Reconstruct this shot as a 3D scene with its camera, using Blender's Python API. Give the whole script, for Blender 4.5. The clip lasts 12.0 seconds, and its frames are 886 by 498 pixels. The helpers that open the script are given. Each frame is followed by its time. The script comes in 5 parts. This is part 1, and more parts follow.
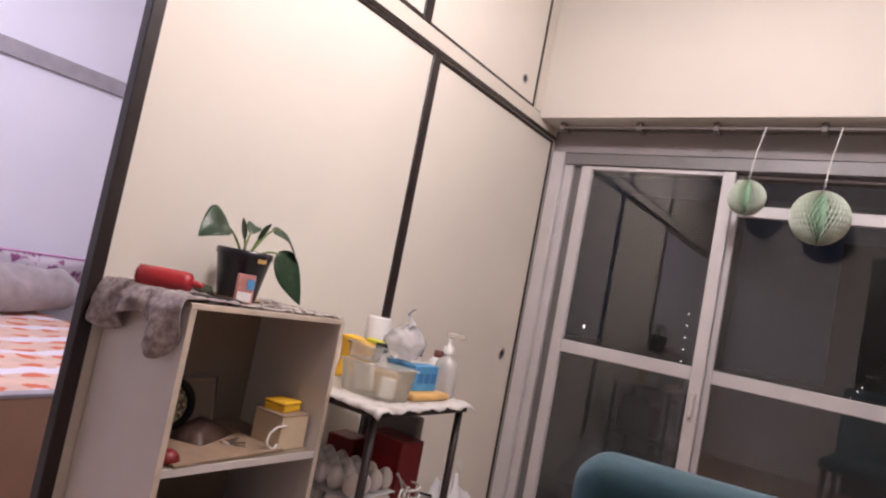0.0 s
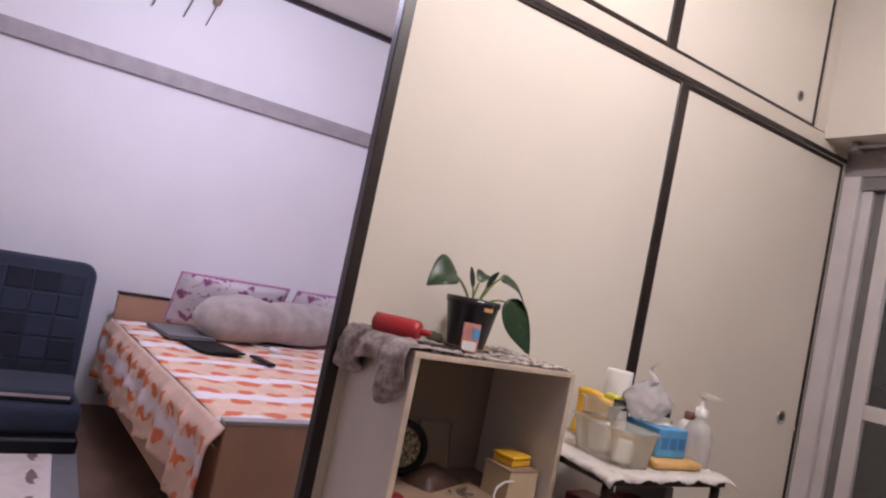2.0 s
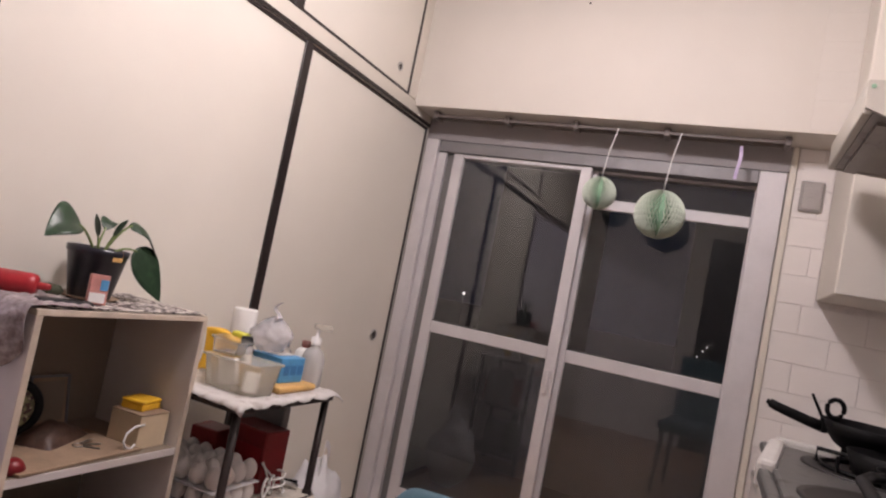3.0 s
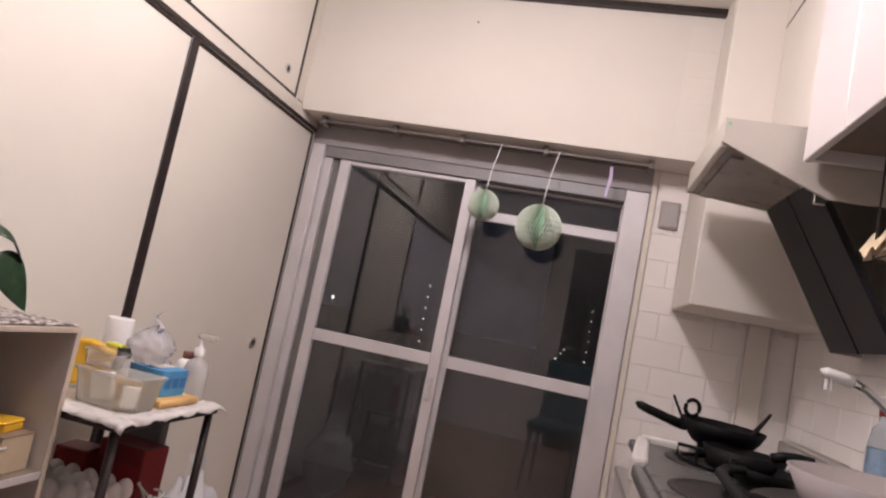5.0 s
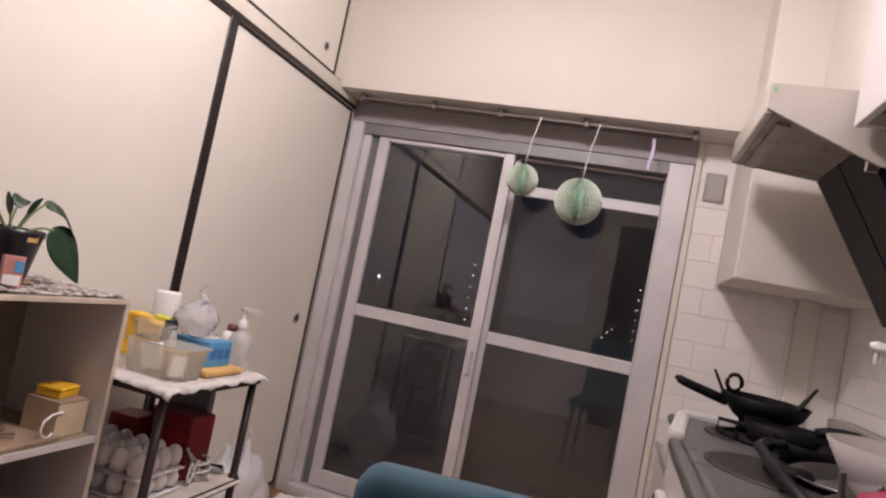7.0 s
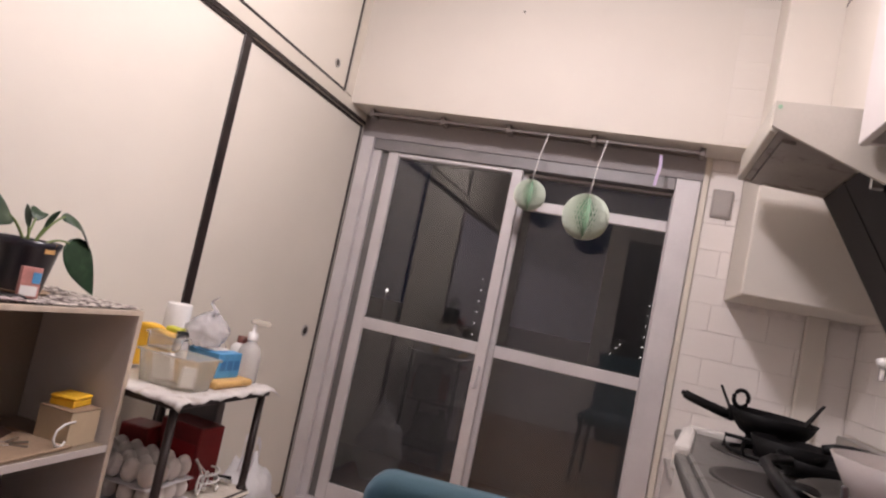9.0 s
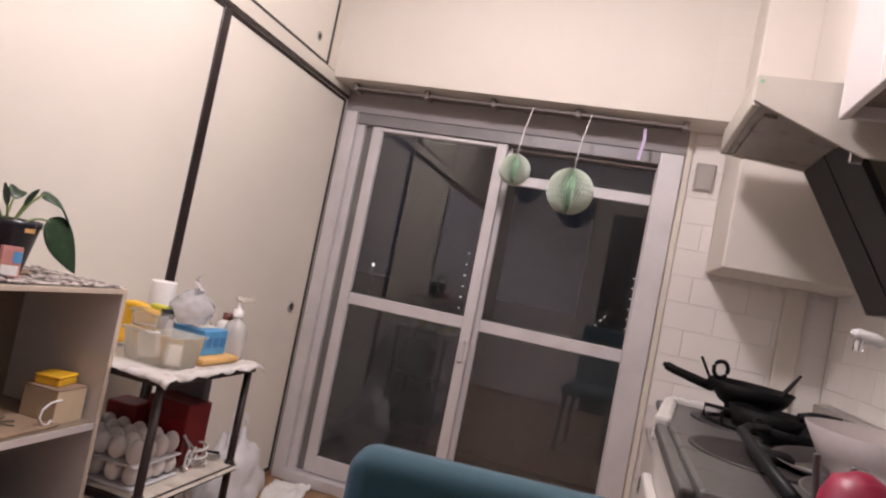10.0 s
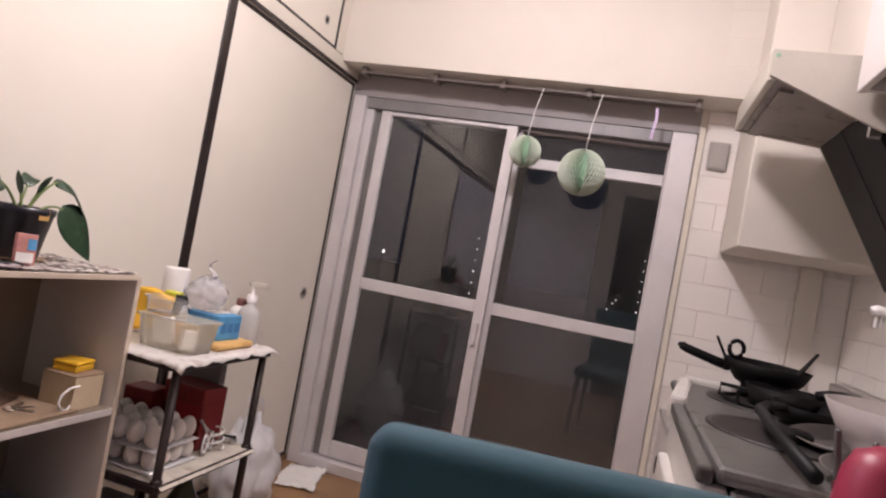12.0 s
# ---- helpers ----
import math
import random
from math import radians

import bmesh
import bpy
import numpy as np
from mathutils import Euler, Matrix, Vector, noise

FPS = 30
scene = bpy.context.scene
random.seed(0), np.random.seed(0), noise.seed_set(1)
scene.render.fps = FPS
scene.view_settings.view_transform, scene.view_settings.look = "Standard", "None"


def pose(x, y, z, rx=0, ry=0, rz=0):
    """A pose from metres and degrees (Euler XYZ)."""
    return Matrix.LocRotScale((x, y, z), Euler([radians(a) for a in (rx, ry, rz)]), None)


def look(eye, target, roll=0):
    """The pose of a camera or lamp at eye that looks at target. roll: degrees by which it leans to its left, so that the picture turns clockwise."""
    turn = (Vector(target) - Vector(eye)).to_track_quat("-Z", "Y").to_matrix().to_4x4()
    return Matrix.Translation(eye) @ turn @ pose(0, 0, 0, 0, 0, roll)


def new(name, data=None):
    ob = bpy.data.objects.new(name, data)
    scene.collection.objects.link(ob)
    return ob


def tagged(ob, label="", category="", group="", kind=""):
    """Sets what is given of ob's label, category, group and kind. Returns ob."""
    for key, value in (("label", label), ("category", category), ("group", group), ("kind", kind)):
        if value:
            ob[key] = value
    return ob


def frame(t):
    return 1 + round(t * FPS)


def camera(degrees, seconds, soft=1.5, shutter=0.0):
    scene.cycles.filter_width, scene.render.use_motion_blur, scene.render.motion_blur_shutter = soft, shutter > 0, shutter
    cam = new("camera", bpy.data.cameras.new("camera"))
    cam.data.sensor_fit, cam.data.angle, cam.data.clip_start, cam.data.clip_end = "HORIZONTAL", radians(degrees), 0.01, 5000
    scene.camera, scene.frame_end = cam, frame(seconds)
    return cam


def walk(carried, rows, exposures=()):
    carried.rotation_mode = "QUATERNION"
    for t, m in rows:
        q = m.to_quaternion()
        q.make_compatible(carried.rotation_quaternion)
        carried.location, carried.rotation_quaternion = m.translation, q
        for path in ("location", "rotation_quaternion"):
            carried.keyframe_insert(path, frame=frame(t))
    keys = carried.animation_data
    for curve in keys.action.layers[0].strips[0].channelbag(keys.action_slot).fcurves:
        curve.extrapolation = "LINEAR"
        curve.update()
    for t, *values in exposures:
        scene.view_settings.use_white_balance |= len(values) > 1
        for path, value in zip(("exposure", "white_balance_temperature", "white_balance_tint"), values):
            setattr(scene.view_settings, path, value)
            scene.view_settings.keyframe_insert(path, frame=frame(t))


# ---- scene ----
cam = camera(69.5, 12.0, soft=2.2)
PATH = [
    (0, (1.336, -2.438, 0.981), (0.19, -0.805, 1.125), 11.0),
    (0.5, (1.393, -2.424, 1.052), (0.25, -0.786, 1.167), 14.0),
    (1, (1.387, -2.414, 1.078), (0.004, -0.974, 1.203), 15.3),
    (1.5, (1.361, -2.391, 1.066), (-0.193, -1.137, 1.17), 15.2),
    (2, (1.35, -2.33, 1.021), (-0.364, -1.306, 1.121), 11.7),
    (2.5, (1.375, -2.429, 1.053), (0.164, -0.841, 1.166), 11.2),
    (3, (1.395, -2.48, 1.062), (0.575, -0.66, 1.174), 11.2),
    (5, (1.336, -2.524, 1.064), (0.892, -0.585, 1.267), 11.5),
    (5.5, (1.372, -2.536, 1.065), (0.946, -0.592, 1.263), 11.4),
    (6, (1.368, -2.536, 1.068), (0.935, -0.591, 1.232), 10.9),
    (6.5, (1.362, -2.518, 1.059), (0.86, -0.586, 1.177), 11.0),
    (8.5, (1.371, -2.533, 1.051), (0.749, -0.636, 1.181), 11.7),
    (9, (1.37, -2.539, 1.053), (0.772, -0.637, 1.203), 11.8),
    (9.5, (1.376, -2.553, 1.062), (0.829, -0.633, 1.18), 11.5),
    (10, (1.374, -2.543, 1.057), (0.831, -0.62, 1.137), 11.3),
    (10.5, (1.372, -2.545, 1.055), (0.81, -0.627, 1.115), 11.1),
    (11, (1.365, -2.538, 1.05), (0.799, -0.62, 1.094), 10.8),
    (11.5, (1.37, -2.544, 1.053), (0.826, -0.62, 1.091), 10.7),
    (12, (1.368, -2.537, 1.048), (0.803, -0.618, 1.078), 10.5),
]
walk(cam, [(t, look(eye, target, roll)) for t, eye, target, roll in PATH],
     exposures=[(0, 0.06), (0.5, -0.05), (1.5, -0.26), (2.5, -0.22), (3.0, -0.12), (5.0, -0.03), (9.0, 0.02), (12.0, 0.14)])

# ---- world and lamps ----
world = bpy.data.worlds.new("night_sky")
scene.world = world
world.use_nodes = True
world.node_tree.nodes["Background"].inputs[0].default_value = (0.010, 0.011, 0.020, 1)
world.node_tree.nodes["Background"].inputs[1].default_value = 0.6


def globe_lamp(name, place, radius, watts, colour):
    lamp = bpy.data.lights.new(name, "POINT")
    lamp.shadow_soft_size, lamp.energy, lamp.color = radius, watts, colour
    ob = new(name, lamp)
    ob.location = place
    return ob


KITCHEN_LAMP = (0.96, -1.36, 2.30)
BED_LAMP = (-1.00, -1.85, 2.16)
globe_lamp("kitchen_lamp_light", KITCHEN_LAMP, 0.10, 66, (1.0, 0.895, 0.930))
globe_lamp("bedroom_lamp_light", BED_LAMP, 0.14, 62, (0.76, 0.72, 1.0))


# ---- materials ----
def mat(name, colour, rough=0.5, metal=0.0, vary=0.10, scale=8.0, bump=0.0, fine=120.0, spec=0.5, second=None, mix=(0.45, 0.6), coat=0.0, sheen=0.0, island=0.0):
    """A node material: base colour with broad and fine noise, optional second colour in patches, and bump."""
    m = bpy.data.materials.new(name)
    m.use_nodes = True
    nt = m.node_tree
    n, l = nt.nodes, nt.links
    b = n["Principled BSDF"]
    b.inputs["Roughness"].default_value, b.inputs["Metallic"].default_value = rough, metal
    b.inputs["Specular IOR Level"].default_value = spec
    b.inputs["Coat Weight"].default_value = coat
    b.inputs["Sheen Weight"].default_value = sheen
    co = n.new("ShaderNodeTexCoord")
    broad, grain = n.new("ShaderNodeTexNoise"), n.new("ShaderNodeTexNoise")
    broad.inputs["Scale"].default_value, broad.inputs["Detail"].default_value = scale, 4
    grain.inputs["Scale"].default_value, grain.inputs["Detail"].default_value = fine, 2
    l.new(co.outputs["Object"], broad.inputs["Vector"])
    l.new(co.outputs["Object"], grain.inputs["Vector"])
    ramp = n.new("ShaderNodeValToRGB")
    c = Vector(colour)
    dark, light = c * (1 - vary), [min(1, v * (1 + vary)) for v in c]
    ramp.color_ramp.elements[0].position, ramp.color_ramp.elements[1].position = 0.3, 0.7
    ramp.color_ramp.elements[0].color, ramp.color_ramp.elements[1].color = (*dark, 1), (*light, 1)
    l.new(broad.outputs["Fac"], ramp.inputs["Fac"])
    out = ramp.outputs["Color"]
    if second:
        blotch, pick, two = n.new("ShaderNodeTexNoise"), n.new("ShaderNodeValToRGB"), n.new("ShaderNodeMix")
        blotch.inputs["Scale"].default_value = scale * 1.7
        l.new(co.outputs["Object"], blotch.inputs["Vector"])
        pick.color_ramp.elements[0].position, pick.color_ramp.elements[1].position = mix
        l.new(blotch.outputs["Fac"], pick.inputs["Fac"])
        two.data_type = "RGBA"
        l.new(pick.outputs["Color"], two.inputs["Factor"])
        l.new(out, two.inputs["A"])
        two.inputs["B"].default_value = (*second, 1)
        out = two.outputs["Result"]
    speck = n.new("ShaderNodeMix")
    speck.data_type, speck.blend_type = "RGBA", "OVERLAY"
    speck.inputs["Factor"].default_value = min(0.5, vary)
    l.new(out, speck.inputs["A"])
    l.new(grain.outputs["Fac"], speck.inputs["B"])
    out = speck.outputs["Result"]
    if island:
        info, hsv, rng = n.new("ShaderNodeObjectInfo"), n.new("ShaderNodeHueSaturation"), n.new("ShaderNodeMapRange")
        rng.inputs["To Min"].default_value, rng.inputs["To Max"].default_value = 1 - island, 1 + island
        l.new(info.outputs["Random"], rng.inputs["Value"])
        l.new(rng.outputs["Result"], hsv.inputs["Value"])
        l.new(out, hsv.inputs["Color"])
        out = hsv.outputs["Color"]
    l.new(out, b.inputs["Base Color"])
    if rough > 0.08:
        rr = n.new("ShaderNodeMapRange")
        rr.inputs["To Min"].default_value, rr.inputs["To Max"].default_value = max(0.03, rough * 0.85), min(1, rough * 1.15)
        l.new(broad.outputs["Fac"], rr.inputs["Value"])
        l.new(rr.outputs["Result"], b.inputs["Roughness"])
    if bump:
        bp = n.new("ShaderNodeBump")
        bp.inputs["Strength"].default_value, bp.inputs["Distance"].default_value = bump, 0.004
        l.new(grain.outputs["Fac"], bp.inputs["Height"])
        l.new(bp.outputs["Normal"], b.inputs["Normal"])
    return m


def glow(name, colour, strength):
    m = bpy.data.materials.new(name)
    m.use_nodes = True
    b = m.node_tree.nodes["Principled BSDF"]
    b.inputs["Base Color"].default_value = (*colour, 1)
    b.inputs["Emission Color"].default_value = (*colour, 1)
    b.inputs["Emission Strength"].default_value = strength
    return m


def clear(name, colour, rough=0.05, weight=1.0, ior=1.45):
    m = bpy.data.materials.new(name)
    m.use_nodes = True
    b = m.node_tree.nodes["Principled BSDF"]
    b.inputs["Base Color"].default_value = (*colour, 1)
    b.inputs["Roughness"].default_value = rough
    b.inputs["IOR"].default_value = ior
    b.inputs["Transmission Weight"].default_value = weight
    return m


WALL = mat("cream_wallpaper", (0.68, 0.635, 0.575), 0.7, vary=0.025, scale=3, bump=0.12, fine=260)
CEIL = mat("ceiling_board", (0.79, 0.75, 0.69), 0.8, vary=0.03, scale=4, bump=0.1)
LILAC = mat("white_bedroom_wallpaper", (0.80, 0.79, 0.80), 0.75, vary=0.02, scale=3, bump=0.12, fine=260)
FUSUMA = mat("fusuma_paper", (0.77, 0.725, 0.645), 0.62, vary=0.025, scale=2.5, bump=0.10, fine=320)
BLACKWOOD = mat("black_lacquered_wood", (0.022, 0.015, 0.014), 0.38, vary=0.3, scale=20, bump=0.05)
RAILPAINT = mat("painted_rail", (0.70, 0.65, 0.57), 0.5, vary=0.03, scale=5)
NAGESHI = mat("grey_timber", (0.36, 0.33, 0.33), 0.6, vary=0.12, scale=14, bump=0.1)
ALU = mat("anodised_aluminium", (0.63, 0.605, 0.615), 0.5, 0.2, vary=0.05, scale=9, fine=90)
# Aluminium painted darker for the beam's shade on the window head.
ALUSHADE = mat("beam_shaded_aluminium", (0.22, 0.21, 0.215), 0.5, 0.3, vary=0.08, scale=9, fine=90)
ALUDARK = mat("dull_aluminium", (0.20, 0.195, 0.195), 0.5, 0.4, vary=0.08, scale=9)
RUBBER = mat("black_rubber", (0.02, 0.02, 0.02), 0.6)
TILE = mat("white_glazed_tile", (0.83, 0.785, 0.752), 0.22, vary=0.03, scale=5, island=0.03, fine=60)
TILEGROUT = mat("pale_grout", (0.74, 0.69, 0.66), 0.85, vary=0.10, scale=30, bump=0.2)
# Beam's shadow on the wall strip, put into the grey colour.
HEADSHADE = mat("beam_shaded_head", (0.31, 0.285, 0.285), 0.6, vary=0.05, scale=8)
BEAMTILE = mat("cream_glazed_tile", (0.70, 0.655, 0.60), 0.3, vary=0.03, scale=5, island=0.02, fine=60)
FLOORM = mat("brown_wood_floor", (0.30, 0.17, 0.085), 0.45, vary=0.25, scale=6, bump=0.05)
# Wood tone darkened to carry the shadow on the floor beside the bed.
SHADEFLOOR = mat("brown_floor_with_shade", (0.13, 0.075, 0.045), 0.5, vary=0.25, scale=6, bump=0.05)
CABWHITE = mat("white_cabinet_board", (0.64, 0.60, 0.595), 0.35, vary=0.02, scale=4)
HOODM = mat("cream_hood_enamel", (0.50, 0.465, 0.41), 0.35, vary=0.05, scale=7)
DEEPGREEN = mat("green_tissue_core", (0.26, 0.42, 0.29), 0.9, vary=0.1, scale=20)
# Brown board; the shade under the wall cabinet is in its colour.
UNDERSHADE = mat("brown_board_with_shade", (0.20, 0.16, 0.13), 0.7, vary=0.12, scale=10, bump=0.1)
# Base darker than HOODM, with grease blotches over it.
TRAYM = mat("dark_tray_grease_spots", (0.26, 0.225, 0.20), 0.4, vary=0.15, scale=9, second=(0.12, 0.09, 0.07), mix=(0.56, 0.70))
HOODDARK = mat("dark_greasy_filter", (0.017, 0.015, 0.017), 0.5, vary=0.25, scale=9, spec=0.25)
WORNSTEEL = mat("worn_stove_steel", (0.15, 0.145, 0.14), 0.42, 0.45, vary=0.2, scale=12, fine=200, second=(0.07, 0.06, 0.055), mix=(0.60, 0.75))
ENAMEL = mat("worn_white_enamel", (0.62, 0.59, 0.56), 0.35, vary=0.06, scale=14, second=(0.34, 0.28, 0.22), mix=(0.66, 0.80))
STEEL = mat("stainless_steel", (0.55, 0.54, 0.53), 0.3, 1.0, vary=0.1, scale=10, fine=200)
BOXWOOD = mat("white_laminate_board", (0.66, 0.62, 0.60), 0.5, vary=0.04, scale=7)
BOXEDGE = mat("pale_wood_edge", (0.62, 0.53, 0.43), 0.55, vary=0.1, scale=25)
# Beige darkened to hold the shade inside the open shelf.
BOXIN = mat("beige_with_shelf_shade", (0.22, 0.175, 0.13), 0.55, vary=0.06, scale=6)
TEAL = mat("teal_velour", (0.015, 0.066, 0.088), 0.8, vary=0.10, scale=10, bump=0.06, fine=400, sheen=0.10)
BLACKMETAL = mat("black_painted_steel", (0.022, 0.013, 0.012), 0.35, vary=0.2)
IRON = mat("black_cast_iron", (0.0045, 0.004, 0.0045), 0.6, vary=0.3, scale=30, bump=0.15, spec=0.16)
WHITEP = mat("white_plastic", (0.78, 0.76, 0.74), 0.35, vary=0.03)
PAPER = mat("white_paper", (0.82, 0.80, 0.78), 0.8, vary=0.04, scale=20, bump=0.15)
# Small diffuse share greys the panes; raised IOR strengthens their reflections.
GLASS = clear("hazed_window_glass", (0.88, 0.88, 0.88), 0.0, 0.992, 1.62)
DARKSTONE = mat("dark_concrete", (0.075, 0.07, 0.068), 0.85, vary=0.2, scale=5, bump=0.2)
BEDWOOD = mat("bed_wood", (0.42, 0.25, 0.16), 0.5, vary=0.1, scale=5)
NAVYDARK = mat("dark_navy_upholstery", (0.009, 0.013, 0.024), 0.85, vary=0.15, scale=10, bump=0.2)
NAVY = mat("navy_upholstery", (0.016, 0.024, 0.045), 0.85, vary=0.15, scale=10, bump=0.2, sheen=0.1)


# ---- building helpers ----
def part(name, bm, material, parent=None, label="", smooth=False):
    me = bpy.data.meshes.new(name)
    bmesh.ops.recalc_face_normals(bm, faces=bm.faces)
    bm.to_mesh(me)
    bm.free()
    me.materials.append(material)
    if smooth:
        me.polygons.foreach_set("use_smooth", [True] * len(me.polygons))
    ob = new(name, me)
    if parent is not None:
        ob.parent = parent
    if label:
        ob["label"] = label
    return ob


def thing(name, m, label, category, group="", kind=""):
    ob = new(name)
    ob.empty_display_size = 0.05
    ob.matrix_world = m
    return tagged(ob, label, category, group, kind)


def block(x0, x1, y0, y1, z0, z1, bevel=0.0, bm=None, seg=1):
    out = bm or bmesh.new()
    one = bmesh.new() if bevel else out
    vs = [one.verts.new((x, y, z)) for x in (x0, x1) for y in (y0, y1) for z in (z0, z1)]
    for f in ((0, 1, 3, 2), (4, 6, 7, 5), (0, 4, 5, 1), (2, 3, 7, 6), (0, 2, 6, 4), (1, 5, 7, 3)):
        one.faces.new([vs[i] for i in f])
    if bevel:
        bmesh.ops.recalc_face_normals(one, faces=one.faces)
        bmesh.ops.bevel(one, geom=one.edges[:], offset=bevel, segments=seg, affect="EDGES", profile=0.5)
        merge(out, one)
    return out


def merge(out, one):
    seen = {}
    for v in one.verts:
        seen[v] = out.verts.new(v.co)
    for f in one.faces:
        out.faces.new([seen[v] for v in f.verts])
    one.free()
    return out


def lathe(profile, n=24, bm=None, m=None):
    """A turned body: profile of (radius, height) round z."""
    out = bm or bmesh.new()
    m = m or Matrix()
    rings = []
    for r, z in profile:
        if r < 1e-5:
            rings.append([out.verts.new(m @ Vector((0, 0, z)))])
        else:
            rings.append([out.verts.new(m @ Vector((r * math.cos(2 * math.pi * i / n), r * math.sin(2 * math.pi * i / n), z))) for i in range(n)])
    for a, b in zip(rings, rings[1:]):
        for i in range(n):
            j = (i + 1) % n
            q = [a[i % len(a)], a[j % len(a)], b[j % len(b)], b[i % len(b)]]
            q = list(dict.fromkeys(q))
            if len(q) > 2:
                out.faces.new(q)
    return out


def tube(points, r, n=8, bm=None, taper=1.0):
    """A round bar along points."""
    out = bm or bmesh.new()
    pts = [Vector(p) for p in points]
    rings = []
    for i, p in enumerate(pts):
        d = (pts[min(i + 1, len(pts) - 1)] - pts[max(i - 1, 0)]).normalized()
        side = d.cross(Vector((0, 0, 1)) if abs(d.z) < 0.9 else Vector((1, 0, 0))).normalized()
        up = side.cross(d)
        rr = r * (1 + (taper - 1) * i / max(1, len(pts) - 1))
        rings.append([out.verts.new(p + rr * (math.cos(2 * math.pi * k / n) * side + math.sin(2 * math.pi * k / n) * up)) for k in range(n)])
    for a, b in zip(rings, rings[1:]):
        for k in range(n):
            out.faces.new((a[k], a[(k + 1) % n], b[(k + 1) % n], b[k]))
    out.faces.new(rings[0])
    out.faces.new(rings[-1][::-1])
    return out


def sheet(fn, nu, nv, thick=0.0, bm=None):
    """A grid over u, v in 0..1, bent by fn; given thickness along its normals when thick is set."""
    out = bm or bmesh.new()
    g = [[Vector(fn(i / nu, j / nv)) for j in range(nv + 1)] for i in range(nu + 1)]

    def normal(i, j):
        a = g[min(i + 1, nu)][j] - g[max(i - 1, 0)][j]
        b = g[i][min(j + 1, nv)] - g[i][max(j - 1, 0)]
        return a.cross(b).normalized()
    layers = [[[out.verts.new(g[i][j] + normal(i, j) * s) for j in range(nv + 1)] for i in range(nu + 1)] for s in ((0.0, thick) if thick else (0.0,))]
    for k, a in enumerate(layers):
        for i in range(nu):
            for j in range(nv):
                q = (a[i][j], a[i + 1][j], a[i + 1][j + 1], a[i][j + 1])
                out.faces.new(q if k else q[::-1])
    if thick:
        a, b = layers
        rim = [(i, 0) for i in range(nu)] + [(nu, j) for j in range(nv)] + [(i, nv) for i in range(nu, 0, -1)] + [(0, j) for j in range(nv, 0, -1)]
        for (i, j), (p, q) in zip(rim, rim[1:] + rim[:1]):
            out.faces.new((a[i][j], a[p][q], b[p][q], b[i][j]))
    return out


def structure(name, bm, material, label, smooth=False):
    return tagged(part(name, bm, material, None, label, smooth), label, name.split("_")[0], kind="structure")


# ---- the rooms ----
XR, YB, YS, ZC = 2.17, 0.20, -3.6, 2.445
XW = -2.48   # far wall of the bedroom
structure("floor", block(0.0, XR, YS, 0.5, -0.12, 0.0), FLOORM, "brown wood-look kitchen floor")
structure("floor_bedroom", block(XW - 0.1, 0.0, YS, 0.6, -0.12, -0.004), SHADEFLOOR, "brown wooden bedroom floor")
structure("ceiling", block(-0.06, XR + 0.1, YS, 0.0, ZC, ZC + 0.1), CEIL, "off-white kitchen ceiling board")
structure("ceiling_bedroom", block(XW - 0.1, -0.06, YS, 0.6, 2.5, 2.6), CEIL, "pale grey bedroom ceiling")
structure("wall_bedroom_far", block(XW - 0.12, XW, YS, 0.6, 0, 2.5), LILAC, "white bedroom wall in bluish lamp light")
structure("wall_bedroom_end", block(XW, -0.06, 0.6, 0.7, 0, 2.5), LILAC, "white bedroom end wall")
structure("wall_south", block(XW, XR + 0.1, YS - 0.1, YS, 0, 2.5), WALL, "cream wall closing the rooms")
structure("wall_east", block(XR, XR + 0.12, YS, 0.35, 0, 2.5), WALL, "cream kitchen wall behind the worktop")
structure("trim_nageshi", block(XW, XW + 0.03, YS, 0.6, 1.768, 1.856, 0.004), NAGESHI, "grey timber rail along the bedroom wall")
structure("trim_bedroom_cornice", block(XW, XW + 0.025, YS, 0.6, 2.465, 2.5), BLACKWOOD, "dark cornice strip under the bedroom ceiling")
structure("beam", block(0.0, 1.69, 0.0, 0.42, 1.832, ZC + 0.1), WALL, "cream wall beam above the window")
structure("wall_north_right", block(1.537, XR, YB, 0.40, 0, 1.832), TILEGROUT, "wall beside the window under white tiles")
structure("wall_north_above", block(0.0, 1.537, YB - 0.012, 0.40, 1.733, 1.832), HEADSHADE, "strip of wall above the window frame")
structure("wall_north_left", block(-0.06, 0.0, 0.18, 0.45, 0, 2.5), WALL, "wall end beside the window")
structure("trim_ceiling_north", block(0.0, 1.69, -0.030, 0.0, ZC - 0.026, ZC - 0.001), BLACKWOOD, "dark brown cornice along the beam")
structure("trim_ceiling_west", block(0.008, 0.03, YS, -0.035, ZC - 0.03, ZC - 0.001), BLACKWOOD, "dark brown cornice above the upper closets")
part("nail", lathe([(0.004, 0), (0.0045, 0.004), (0, 0.005)], 10, m=Matrix.Translation((0.713, 0.001, 2.307)) @ pose(0, 0, 0, 90, 0, 0)), BLACKMETAL, bpy.data.objects["beam"], "dark nail head")
# boxed-in shaft in the corner, from the ceiling to above the hob
structure("shaft", block(1.69, XR, -0.22, YB - 0.003, 1.268, ZC, 0.004), WALL, "cream boxed-in shaft hanging in the kitchen corner")
structure("pipe_cover", block(1.985, 2.060, 0.165, YB - 0.003, 0.80, 1.268, 0.003), WALL, "narrow cream pipe cover under the shaft")


